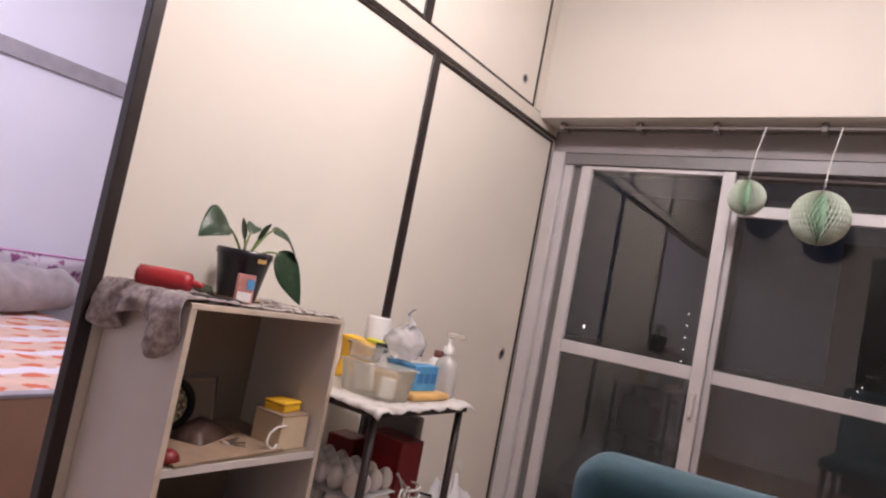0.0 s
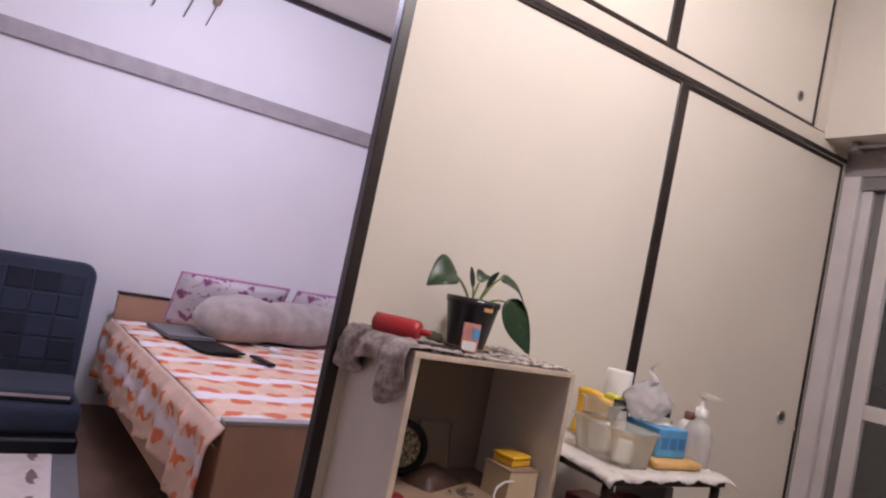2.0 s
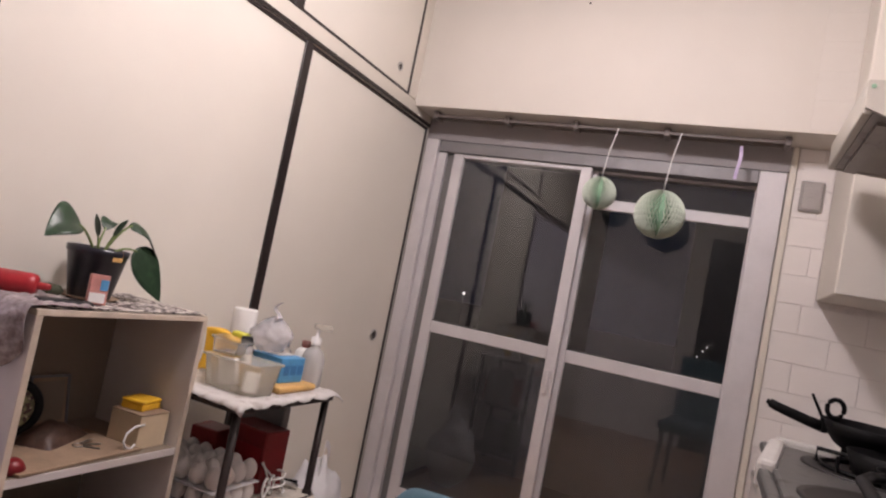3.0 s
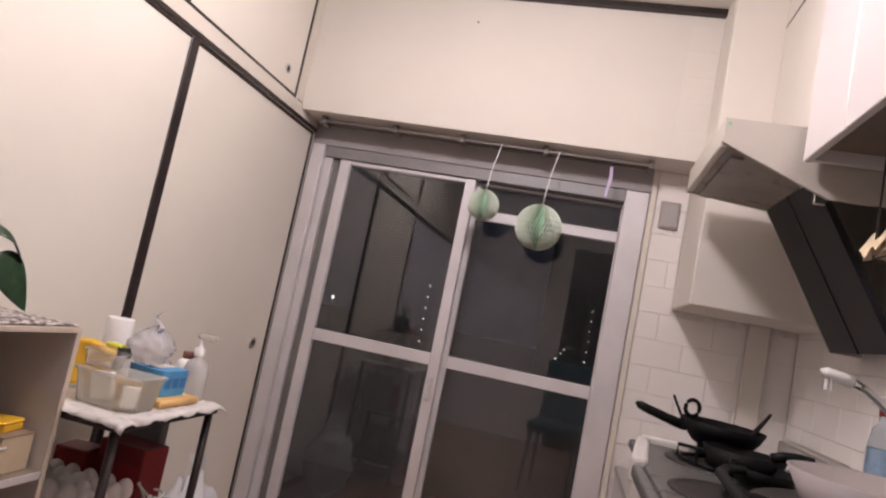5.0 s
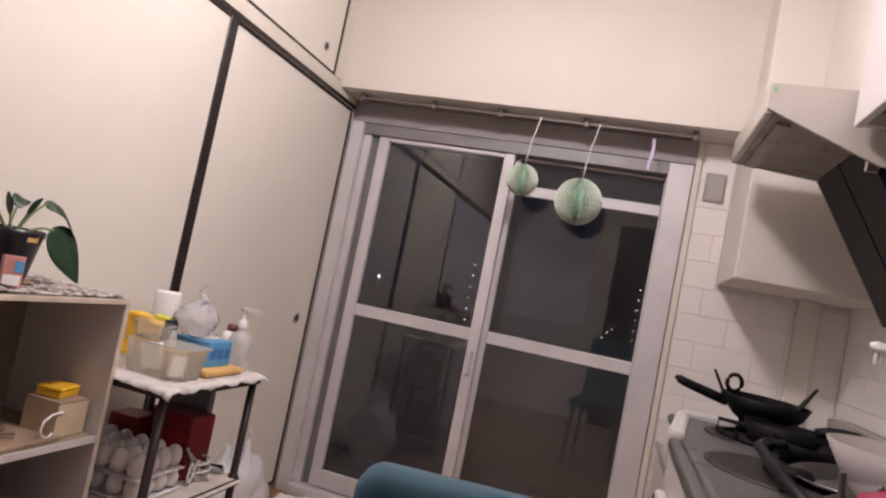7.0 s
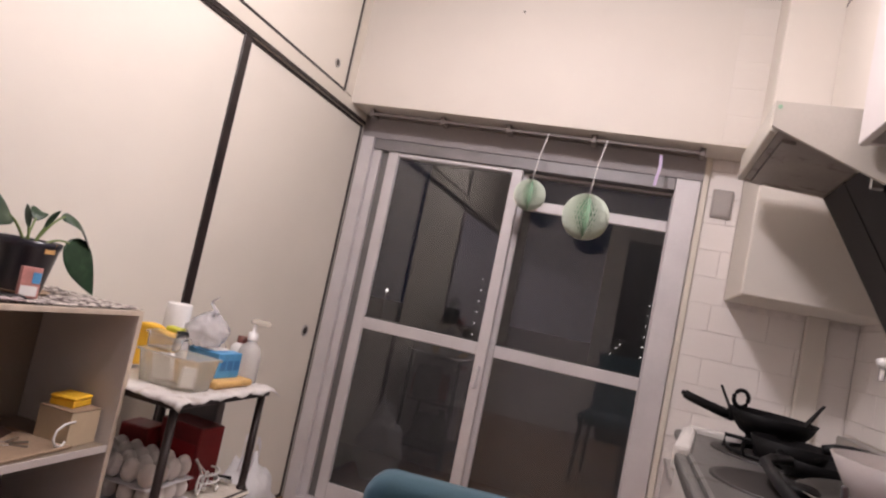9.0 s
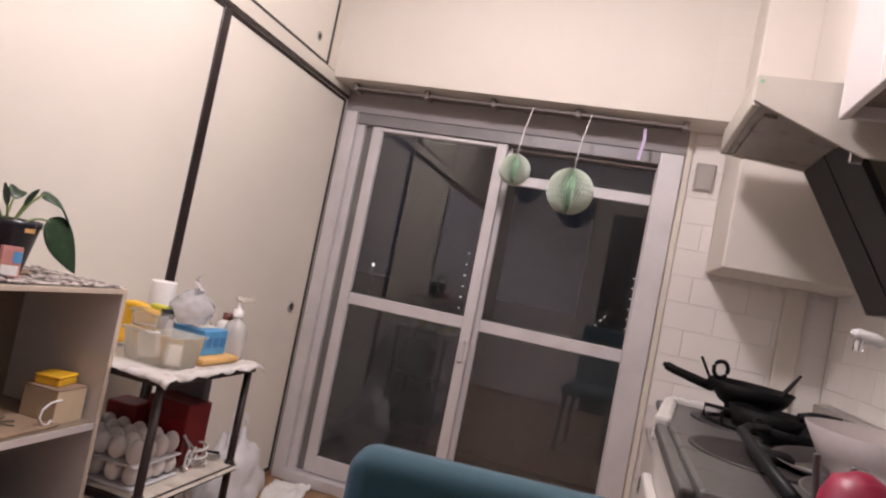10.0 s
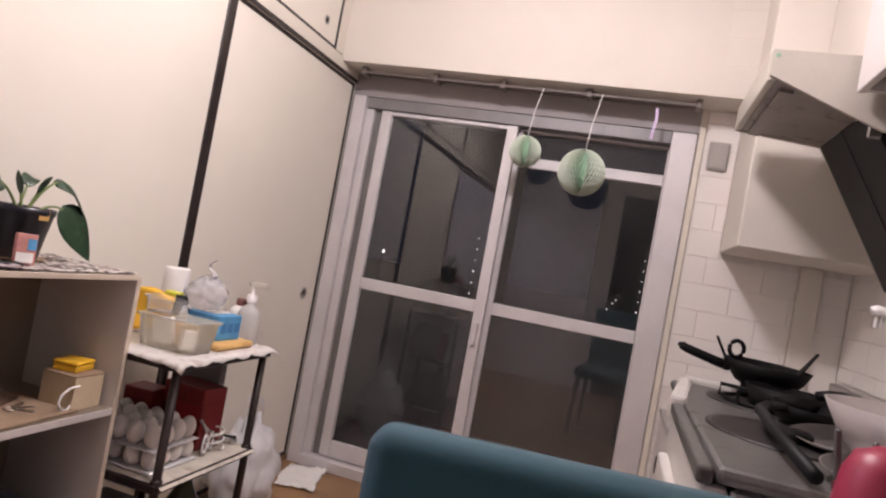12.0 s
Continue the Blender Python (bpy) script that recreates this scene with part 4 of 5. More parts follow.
# ---- kitchen cart and its things ----
CX, CY = 0.10, -1.265
cart = thing("kitchen_cart", pose(CX, CY, 0), "three-tier black steel kitchen cart by the sliding door", "cart")
for x in (0.0, 0.315):
    for y in (0.0, 0.365):
        lg = part("leg", tube([(x, y, 0.02), (x, y, 0.69)], 0.0105, 12), BLACKMETAL, cart, smooth=True)
        part("foot", lathe([(0, 0), (0.012, 0), (0.014, 0.012), (0.011, 0.022)], 12, m=Matrix.Translation((x, y, 0))), BLACKPLASTIC, lg, smooth=True)
        for z in (0.13, 0.412):
            part("collar", lathe([(0.0105, z - 0.014), (0.014, z - 0.012), (0.014, z + 0.010), (0.0105, z + 0.012)], 12, m=Matrix.Translation((x, y, 0))), BLACKMETAL, lg, smooth=True)
for z in (0.12, 0.400, 0.685):
    sh = part("shelf", block(-0.010, 0.325, -0.012, 0.377, z, z + 0.010, 0.002), BLACKMETAL, cart)
    part("lip", block(0.325, 0.331, -0.014, 0.379, z - 0.006, z + 0.014, 0.002), BLACKMETAL, sh)
    part("lip", block(-0.010, 0.325, -0.018, -0.012, z - 0.006, z + 0.014, 0.002), BLACKMETAL, sh)
ZCART, ZMID = 0.697, 0.412
lin = thing("shelf_liner", pose(CX, CY, ZMID - 0.0005), "white plastic sheet lining the cart's middle shelf", "sheet")
part("sheet", sheet(lambda u, v: (0.0 + 0.338 * u, -0.008 + 0.385 * v, 0.002 + 0.003 * abs(wave(u, v * 2, 1)) - 0.010 * max(0, u - 0.96) * 25), 24, 20, 0.001), LINER, lin)
tc = thing("paper_cloth", pose(CX, CY, ZCART), "crumpled white sheet spread over the cart top", "sheet")


def top_sheet(u, v):
    x, y = -0.02 + 0.368 * u, -0.030 + 0.430 * v
    over = max(0, x - 0.335) + max(0, y - 0.385) + max(0, -0.018 - y)
    edge = 0.75 + 0.35 * wave(u * 2, v * 5, 12) + 0.3 * math.sin(31 * v + 9 * u)
    return (x + 0.008 * wave(u * 2, v * 3, 6), y + 0.008 * wave(u * 3, v * 2, 9), 0.006 + 0.006 * abs(wave(u * 3, v * 3, 2)) - over * edge)


part("sheet", sheet(top_sheet, 40, 44, 0.001), PLASTICSHEET, tc, smooth=True)
ZS = ZCART + 0.009

ct = thing("plastic_tub", pose(0.325, -1.172, ZS), "milky plastic tub filled with small packets", "tub")


def tub(w, l, h, t, flare):
    g = bmesh.new()
    lo, hi = (w, l), (w + flare, l + flare)
    rings = []
    for (a, b), z in ((lo, 0.0), (hi, h), ((hi[0] + 0.006, hi[1] + 0.006), h), ((hi[0] + 0.006, hi[1] + 0.006), h + 0.004), ((hi[0] - t, hi[1] - t), h + 0.004), ((lo[0] - t, lo[1] - t), t)):
        ring = []
        for k in range(24):
            an = 2 * math.pi * k / 24
            c, s = math.cos(an), math.sin(an)
            e = 0.28
            ring.append(g.verts.new((a * math.copysign(abs(c) ** e, c), b * math.copysign(abs(s) ** e, s), z)))
        rings.append(ring)
    for a, b in zip(rings, rings[1:]):
        for k in range(24):
            g.faces.new((a[k], a[(k + 1) % 24], b[(k + 1) % 24], b[k]))
    g.faces.new(rings[0][::-1])
    g.faces.new(rings[-1])
    return g


part("tub", tub(0.078, 0.045, 0.075, 0.002, 0.010), MILKY, ct, smooth=True)
for k, (x, y, w, h, m) in enumerate(((-0.035, 0.0, 0.03, 0.068, PAPER), (0.035, 0.005, 0.028, 0.060, BEIGE), (0.0, 0.02, 0.03, 0.055, TAN), (0.05, -0.02, 0.02, 0.05, PAPER))):
    q = thing("sachet", pose(0.325 + x, -1.172 + y, ZS + 0.004, 6 - 4 * k, 5 * k - 8, 20 * k), "small folded paper sachet in the tub", "packet", "sachets in the tub")
    part("sachet", block(-w, w, -0.008, 0.008, 0, h, 0.003), m, q)
lid2 = thing("plastic_tub", pose(0.270, -1.172, ZS + 0.080, 0, 6, 12), "clear plastic cup resting on the tub", "tub")
part("tub", tub(0.032, 0.030, 0.034, 0.0015, 0.005), CLEARP, lid2, smooth=True)
yw = thing("yellow_packet", pose(0.190, -1.085, ZS, 0, 3, 0), "yellow plastic packet standing on the cart", "packet")
part("packet", sheet(lambda u, v: (-0.062 + 0.12 * u, 0.014 * math.sin(math.pi * u) * math.sin(math.pi * v) - 0.012, 0.118 * v + 0.006 * math.sin(5 * u)), 14, 12, 0.022), YELLOW, yw, smooth=True)
part("cap", block(0.01, 0.055, -0.018, 0.012, 0.112, 0.128, 0.004), mat("lime_cap", (0.62, 0.60, 0.05), 0.4), yw, "lime yellow lid")
rl = thing("kitchen_roll", pose(0.155, -1.000, ZS), "white kitchen paper roll standing on the cart", "paper roll")
part("roll", lathe([(0.018, 0.0), (0.033, 0.0), (0.0345, 0.003), (0.0345, 0.177), (0.033, 0.180), (0.018, 0.180), (0.018, 0.0)], 32), PAPER, rl, smooth=True)
part("core", lathe([(0.0178, 0.004), (0.0160, 0.004), (0.0160, 0.176), (0.0178, 0.176)], 20), KRAFT, rl, "brown card core")
pkt = thing("snack_packet", pose(0.335, -1.025, ZS), "flat tan and orange packet under the tissue box", "packet")
part("packet", block(-0.065, 0.070, -0.085, 0.080, 0, 0.018, 0.007, seg=2), TAN, pkt)
tb = thing("tissue_box", pose(0.315, -1.035, ZS + 0.0185, 0, 0, -3), "blue printed square tissue box", "tissue box")
part("box", block(-0.055, 0.055, -0.034, 0.062, 0, 0.066, 0.002), BLUE, tb)
for yy in (-0.022, 0.006, 0.034):
    part("print", block(0.0552, 0.0558, yy, yy + 0.022, 0.020, 0.046), mat("dark_blue_ink", (0.05, 0.20, 0.46), 0.5), tb)
part("top_slot", block(-0.028, 0.028, -0.020, 0.045, 0.0682, 0.0690), PAPER, tb)


def crumple(seed, sx, sy, sz, pinch, n=2):
    g = bmesh.new()
    bmesh.ops.create_icosphere(g, subdivisions=4, radius=1.0)
    for v in g.verts:
        p = v.co.copy()
        k = 1 + 0.20 * noise.noise(p * 2.2 + Vector((seed, 0, 0))) + 0.13 * noise.noise(p * 5.5 + Vector((0, seed, 0))) - 0.10 * abs(noise.noise(p * 9 + Vector((0, 0, seed))))
        up = max(0.0, p.z)
        squeeze = 1 - pinch * up ** 1.4
        v.co = Vector((p.x * sx * k * squeeze, p.y * sy * k * squeeze, max(-0.92, p.z * k) * sz + 0.92 * sz))
    return g


pb2 = thing("plastic_bag", pose(0.295, -1.045, ZS + 0.0885), "crumpled clear plastic bag on the tissue box", "bag")
part("bag", crumple(3, 0.056, 0.064, 0.050, 0.50), BAGFILM, pb2, smooth=True)
part("peak", sheet(lambda u, v: (0.01 + 0.012 * math.sin(7 * v), -0.006 + 0.024 * (u - 0.5) * (1 - 0.7 * v), 0.080 + 0.058 * v), 5, 8, 0.001), BAGFILM, pb2)


def bottle(place, prof, material, cap, capmat, label, turn=0):
    t = thing("bottle", pose(*place, 0, 0, turn), label, "bottle")
    part("body", lathe(prof, 24), material, t, smooth=True)
    part("cap", lathe(cap, 18), capmat, t, smooth=True)
    return t


bt = bottle((0.355, -0.915, ZS), [(0, 0), (0.032, 0), (0.034, 0.005), (0.034, 0.075), (0.026, 0.100), (0.013, 0.110), (0.013, 0.122), (0, 0.122)], MILKWHITE, [(0.015, 0.118), (0.015, 0.138), (0.006, 0.142), (0.006, 0.165), (0, 0.165)], WHITEP, "milky pump bottle on the cart")
part("pump_head", block(-0.014, 0.045, -0.010, 0.010, 0.163, 0.178, 0.005), MILKY, bt, "translucent pump head")
bottle((0.305, -0.885, ZS), [(0, 0), (0.028, 0), (0.030, 0.005), (0.030, 0.085), (0.015, 0.100), (0, 0.100)], WHITEP, [(0.016, 0.098), (0.016, 0.118), (0, 0.120)], mat("brown_red_cap", (0.16, 0.05, 0.04), 0.4), "white bottle with a brown red cap")
bottle((0.262, -1.098, ZS), [(0, 0), (0.020, 0), (0.022, 0.004), (0.022, 0.090), (0.012, 0.100), (0, 0.100)], CLEARP, [(0.017, 0.098), (0.017, 0.120), (0, 0.121)], BLACKPLASTIC, "small clear bottle with a black cap")
bottle((0.250, -0.915, ZS), [(0, 0), (0.020, 0), (0.022, 0.004), (0.022, 0.080), (0.012, 0.092), (0, 0.092)], CLEARP, [(0.014, 0.090), (0.014, 0.118), (0, 0.119)], BLACKPLASTIC, "clear bottle with a black cap")

# middle shelf
et = thing("egg_tray", pose(0.255, -1.165, ZMID + 0.004), "clear tray stacked with two layers of white eggs", "egg tray")
part("tray", block(-0.125, 0.125, -0.085, 0.085, 0.0, 0.006, 0.002), BAGWHITE, et)
part("tray", block(-0.125, 0.125, -0.085, 0.085, 0.054, 0.057, 0.001), BAGWHITE, et)
egg_bm = lathe([(0, -0.028)] + [(0.0215 * math.sin(math.pi * k / 10) * (1 - 0.10 * -math.cos(math.pi * k / 10)), -0.028 * math.cos(math.pi * k / 10)) for k in range(1, 10)] + [(0, 0.028)], 16)
first = part("egg", egg_bm, EGGM, et, smooth=True)
spots = [(-0.100 + 0.050 * i, -0.062 + 0.0415 * j, 0.034 + 0.051 * k) for k in range(2) for i in range(5) for j in range(4)]
for k, (x, y, z) in enumerate(spots):
    o = first if k == 0 else new("egg", first.data)
    o.parent = et
    o.matrix_basis = pose(x + random.uniform(-0.002, 0.002), y + random.uniform(-0.002, 0.002), z, random.uniform(-14, 14), random.uniform(-14, 14), random.uniform(0, 360))
rbx = thing("red_box", pose(0.275, -0.985, ZMID + 0.004, 0, 0, -6), "dark red printed carton on the middle shelf", "box")
part("box", block(-0.07, 0.075, -0.045, 0.045, 0, 0.165, 0.003), DARKRED, rbx)
part("label", block(-0.03, 0.065, -0.0462, -0.0454, 0.03, 0.12), RED, rbx, "brighter red printed panel")
rbx = thing("red_box", pose(0.155, -1.03, ZMID + 0.004, 0, 0, 5), "shorter dark red carton behind the eggs", "box")
part("box", block(-0.045, 0.045, -0.04, 0.04, 0, 0.135, 0.003), DARKRED, rbx)
gb = thing("grey_box", pose(0.225, -0.918, ZMID + 0.004), "tall dark grey carton on the middle shelf", "box")
part("box", block(-0.075, 0.085, -0.015, 0.015, 0, 0.215, 0.003), GREYCARD, gb)
part("print", block(0.030, 0.075, -0.0158, -0.0152, 0.09, 0.13), BLACKPLASTIC, gb)
sc = thing("scissors", pose(0.375, -1.03, ZMID + 0.005, 0, 0, 12), "white-handled scissors leaning on the shelf", "scissors")
for s in (-1, 1):
    part("handle", tube([(0.0, s * 0.018 + 0.014 * math.cos(k * math.pi / 6), 0.030 + 0.024 * math.sin(k * math.pi / 6)) for k in range(13)], 0.0035, 8), WHITEP, sc, smooth=True)
    part("blade", tube([(0.0, s * 0.012, 0.052), (-0.03, -s * 0.004, 0.085)], 0.003, 6), STEEL, sc)
cb = thing("white_cable", pose(0.365, -0.99, ZMID + 0.008), "coiled white cable on the shelf liner", "cable")
part("cable", tube([(0.028 * math.cos(k * 0.55) * (1 - 0.01 * k), 0.030 * math.sin(k * 0.55), 0.004 + 0.0018 * k) for k in range(30)], 0.003, 6), WHITEP, cb, smooth=True)
ut = thing("can_opener", pose(0.345, -0.935, ZMID + 0.005, 0, 0, 30), "dark metal can opener on the middle shelf", "can opener")
part("arm", tube([(-0.05, 0, 0.006), (0.0, 0.005, 0.014), (0.05, 0.0, 0.010)], 0.006, 8), STEEL, ut, smooth=True)
part("arm", tube([(-0.05, 0.018, 0.006), (0.0, 0.012, 0.016), (0.045, 0.022, 0.012)], 0.006, 8), BLACKPLASTIC, ut, smooth=True)
gbt = bottle((0.33, -1.03, 0.131), [(0, 0), (0.045, 0), (0.048, 0.01), (0.048, 0.14), (0.02, 0.19), (0.015, 0.21), (0, 0.21)], mat("olive_glass", (0.05, 0.05, 0.02), 0.2), [(0.018, 0.205), (0.018, 0.23), (0, 0.231)], BLACKPLASTIC, "dark olive bottle on the lowest shelf")
gbt = thing("storage_box", pose(0.23, -1.16, 0.131), "dark storage box on the lowest shelf", "box")
part("box", block(-0.10, 0.10, -0.07, 0.07, 0, 0.15, 0.006), GREYCARD, gbt)

sbg = thing("shopping_bag", pose(0.165, -0.46, 0.0, 0, 0, 20), "white translucent plastic shopping bag on the floor", "bag")
part("bag", crumple(11, 0.125, 0.155, 0.155, 0.35), BAGWHITE, sbg, smooth=True)
for s in (-1, 1):
    part("handle", sheet(lambda u, v, s=s: (s * 0.02 + 0.004 * math.sin(9 * u), 0.055 * math.cos(math.pi * u) + 0.02 * (v - 0.5) * math.cos(math.pi * u), 0.265 + 0.085 * math.sin(math.pi * u) + 0.02 * (v - 0.5)), 14, 2, 0.001), BAGWHITE, sbg)
part("content", crumple(5, 0.10, 0.11, 0.095, 0.2), PAPER, sbg, smooth=True)
sbg.scale = (1.0, 1.0, 1.2)
fp = thing("floor_cloth", pose(0.165, 0.02, 0.001, 0, 0, 15), "crumpled off-white cloth on the floor by the window", "cloth")
fp.scale = (1.3, 1.2, 1.0)
part("cloth", sheet(lambda u, v: (-0.06 + 0.13 * u + 0.012 * wave(u, v, 2), -0.12 + 0.22 * v + 0.015 * wave(v, u, 5), 0.004 + 0.022 * abs(wave(u * 1.2, v * 1.2, 1))), 20, 24, 0.002), PAPER, fp, smooth=True)

# ---- teal chair ----
chair = thing("dining_chair", pose(1.359, -1.985, 0, 0, 0, 8), "teal velour upholstered dining chair seen from behind", "chair")


def pad(w, h, t, r, bulge):
    """A rounded upholstered panel standing in x-z, centred on x."""
    g = bmesh.new()

    def outline(inset, y):
        pts = []
        for cx, cz, a0 in ((w / 2 - r, h - r, 0), (-w / 2 + r, h - r, 90), (-w / 2 + r * 0.5, r * 0.5, 180), (w / 2 - r * 0.5, r * 0.5, 270)):
            rr = r if a0 < 180 else r * 0.5
            for k in range(9):
                a = radians(a0 + 90 * k / 8)
                pts.append(g.verts.new((cx + (rr - inset) * math.cos(a), y, cz + (rr - inset) * math.sin(a))))
        return pts
    rings = [outline(0.020, -t / 2 - bulge), outline(0.007, -t / 2 + 0.004), outline(0.0, -t / 2 + 0.016), outline(0.0, t / 2 - 0.016), outline(0.007, t / 2 - 0.004), outline(0.020, t / 2 + bulge)]
    n = len(rings[0])
    for a, b in zip(rings, rings[1:]):
        for k in range(n):
            g.faces.new((a[k], a[(k + 1) % n], b[(k + 1) % n], b[k]))
    g.faces.new(rings[0][::-1])
    g.faces.new(rings[-1])
    return g


back = part("backrest", pad(0.36, 0.455, 0.050, 0.022, 0.002), TEAL, chair, smooth=True)
back.matrix_basis = pose(0, 0, 0.445, 0, 0, 0)
part("seat", block(-0.19, 0.175, 0.02, 0.44, 0.40, 0.475, 0.03, seg=3), TEAL, chair, smooth=True)
for x in (-0.155, 0.145):
    for y in (0.06, 0.40):
        part("leg", tube([(x, y, 0.40), (x * 1.08, y + (0.03 if y > 0.2 else -0.03), 0)], 0.016, 10, taper=0.7), BLACKMETAL, chair, smooth=True)

# ---- bedroom ----
BED_TURN = pose(-0.50, -1.815, 0, 0, 0, 5.5) @ pose(0.465, 1.84, 0)   # the bed stands at a slight angle, its foot corner as pivot
bed = thing("bed", pose(-2.465, -1.84, -0.004), "wooden single bed with a low headboard", "bed")
part("headboard", block(0, 0.035, 0.0, 1.2, 0.1, 0.625, 0.004), BEDWOOD, bed)
part("head_cap", block(-0.004, 0.042, -0.004, 1.204, 0.625, 0.637, 0.002), BLACKWOOD, bed, "dark edge strip")
part("footboard", block(1.965, 2.0, 0.0, 1.2, 0.02, 0.500, 0.004), BEDWOOD, bed)
part("foot_cap", block(1.960, 2.005, -0.004, 1.204, 0.500, 0.512, 0.002), NAGESHI, bed, "pale edge strip")
part("side_rail", block(0.035, 1.965, 0.0, 0.025, 0.15, 0.42, 0.003), BEDWOOD, bed)
part("side_rail", block(0.035, 1.965, 1.175, 1.2, 0.15, 0.42, 0.003), BEDWOOD, bed)
part("mattress", block(0.045, 1.955, 0.028, 1.172, 0.20, 0.485, 0.02, seg=2), PAPER, bed)
cv = thing("bed_cover", pose(-2.465, -1.84, 0.481), "cream bed cover printed with rows of orange motifs", "bedspread")
part("cover", sheet(lambda u, v: (0.05 + 1.915 * u, 0.0 + 1.16 * v, 0.010 + 0.010 * wave(u * 3, v * 2, 3)), 60, 36, 0.004), COVER, cv, smooth=True)


def side_drape(u, v):
    x = 0.04 + 1.985 * u
    drop = 0.27 + 0.02 * math.sin(u * 7) + 0.016 * math.sin(u * 23 + 1) + 0.10 * max(0, u - 0.88) * 8
    k = v * drop
    return (x + 0.012 * wave(u * 4, v, 2) + 0.05 * max(0, u - 0.9) * v, -0.010 - 0.030 * min(1, k / 0.05) - (0.018 * math.sin(u * 46) + 0.016 * wave(u * 7, v, 5)) * min(1, k / 0.15), 0.014 - k)


part("side_drop", sheet(side_drape, 120, 20, 0.003), DRAPE, cv, "wrinkled orange and grey printed edge", True)


def roll(name, place, turn, length, r, material, label, category, seed, flat=0.85):
    t = thing(name, pose(*place, 0, 0, turn), label, category)
    g = bmesh.new()
    n, m = 26, 22
    rings = []
    for i in range(n + 1):
        u = i / n
        e = min(1, math.sin(math.pi * (0.03 + 0.94 * u)) * 2.6) ** 0.6
        ring = []
        for j in range(m):
            a = 2 * math.pi * j / m
            k = r * e * (1 + 0.24 * noise.noise(Vector((u * 7 + seed, math.cos(a), math.sin(a)))) + 0.07 * noise.noise(Vector((u * 22, 3 * math.cos(a), 3 * math.sin(a) + seed))))
            ring.append(g.verts.new(((u - 0.5) * length, k * math.cos(a), r * flat + max(-0.97 * r, k * math.sin(a)) * flat)))
        rings.append(ring)
    for a, b in zip(rings, rings[1:]):
        for j in range(m):
            g.faces.new((a[j], a[(j + 1) % m], b[(j + 1) % m], b[j]))
    g.faces.new(rings[0][::-1])
    g.faces.new(rings[-1])
    part("filling", g, material, t, smooth=True)
    return t


ZBED = 0.500
ON_BED = []
ON_BED.append(roll("fleece_blanket", (-2.13, -1.15, ZBED), 106, 1.10, 0.135, GREYFUR, "rolled beige grey fleece blanket on the bed", "blanket", 4))


def pillow(place, rot, w, l, h, material, edge, label):
    t = thing("pillow", pose(*place, *rot), label, "pillow", "pillows at the headboard")

    def half(sign):
        def fn(u, v):
            e = (math.sin(math.pi * u) * math.sin(math.pi * v)) ** 0.45
            return (w * (u - 0.5) * (1 - 0.05 * math.sin(math.pi * v)), l * (v - 0.5) * (1 - 0.05 * math.sin(math.pi * u)), sign * h * e + 0.008 * wave(u, v, 2) * e)
        return fn
    g = sheet(half(1), 18, 22)
    sheet(half(-1), 18, 22, bm=g)
    p = part("cushion", g, material, t, smooth=True)
    part("piping", tube([(w * a, l * b, 0) for a, b in ((-0.49, -0.49), (0.49, -0.49), (0.49, 0.49), (-0.49, 0.49), (-0.49, -0.49))], 0.007, 6), edge, p, "pink edging")
    ON_BED.append(t)


pillow((-2.345, -1.42, ZBED + 0.140), (0, -62, 0), 0.36, 0.62, 0.06, FLORAL, PINK, "white pillow printed with mauve flowers, pink edged")
pillow((-2.345, -0.82, ZBED + 0.140), (0, -62, 4), 0.36, 0.52, 0.06, FLORAL, PINK, "white pillow printed with mauve flowers")
lt = thing("laptop", pose(-2.06, -1.72, ZBED, 0, 0, 6), "closed dark grey laptop on the bed cover", "laptop")
part("base", block(-0.17, 0.17, -0.115, 0.115, 0.002, 0.014, 0.004), GREYCARD, lt)
part("lid", block(-0.17, 0.17, -0.115, 0.115, 0.015, 0.023, 0.004), GREYCARD, lt)
ON_BED.append(lt)
tbk = thing("tablet", pose(-1.74, -1.66, ZBED, 0, 0, 14), "black tablet in a cover on the bed", "tablet")
ON_BED.append(tbk)
part("body", block(-0.13, 0.13, -0.10, 0.10, 0.003, 0.013, 0.004), BLACKPLASTIC, tbk)
tbk = thing("remote_control", pose(-1.52, -1.50, ZBED, 0, 0, 8), "thin black remote control on the bed", "remote control")
ON_BED.append(tbk)
part("body", block(-0.09, 0.09, -0.020, 0.020, 0.003, 0.016, 0.005), BLACKPLASTIC, tbk)
tbk = thing("phone_charger", pose(-1.80, -1.33, ZBED, 0, 0, 30), "small white charger on the bed cover", "charger")
ON_BED.append(tbk)
part("plug", block(-0.03, 0.03, -0.015, 0.015, 0.003, 0.025, 0.006), WHITEP, tbk)
part("cord", tube([(-0.03, 0, 0.012), (-0.08, 0.03, 0.008), (-0.12, 0.01, 0.007), (-0.17, 0.03, 0.007)], 0.003, 6), WHITEP, tbk)

for ob in (bed, cv):
    ob.matrix_world = BED_TURN @ Matrix.Translation((-0.465, 0, 0)) @ Matrix.Diagonal((0.935, 1, 1, 1)) @ Matrix.Translation((0.465, 0, 0)) @ ob.matrix_world
for ob in ON_BED:
    ob.matrix_world = Matrix.Translation((0.0, 0.13, 0)) @ BED_TURN @ Matrix.Translation((0.09, 0, 0)) @ ob.matrix_world

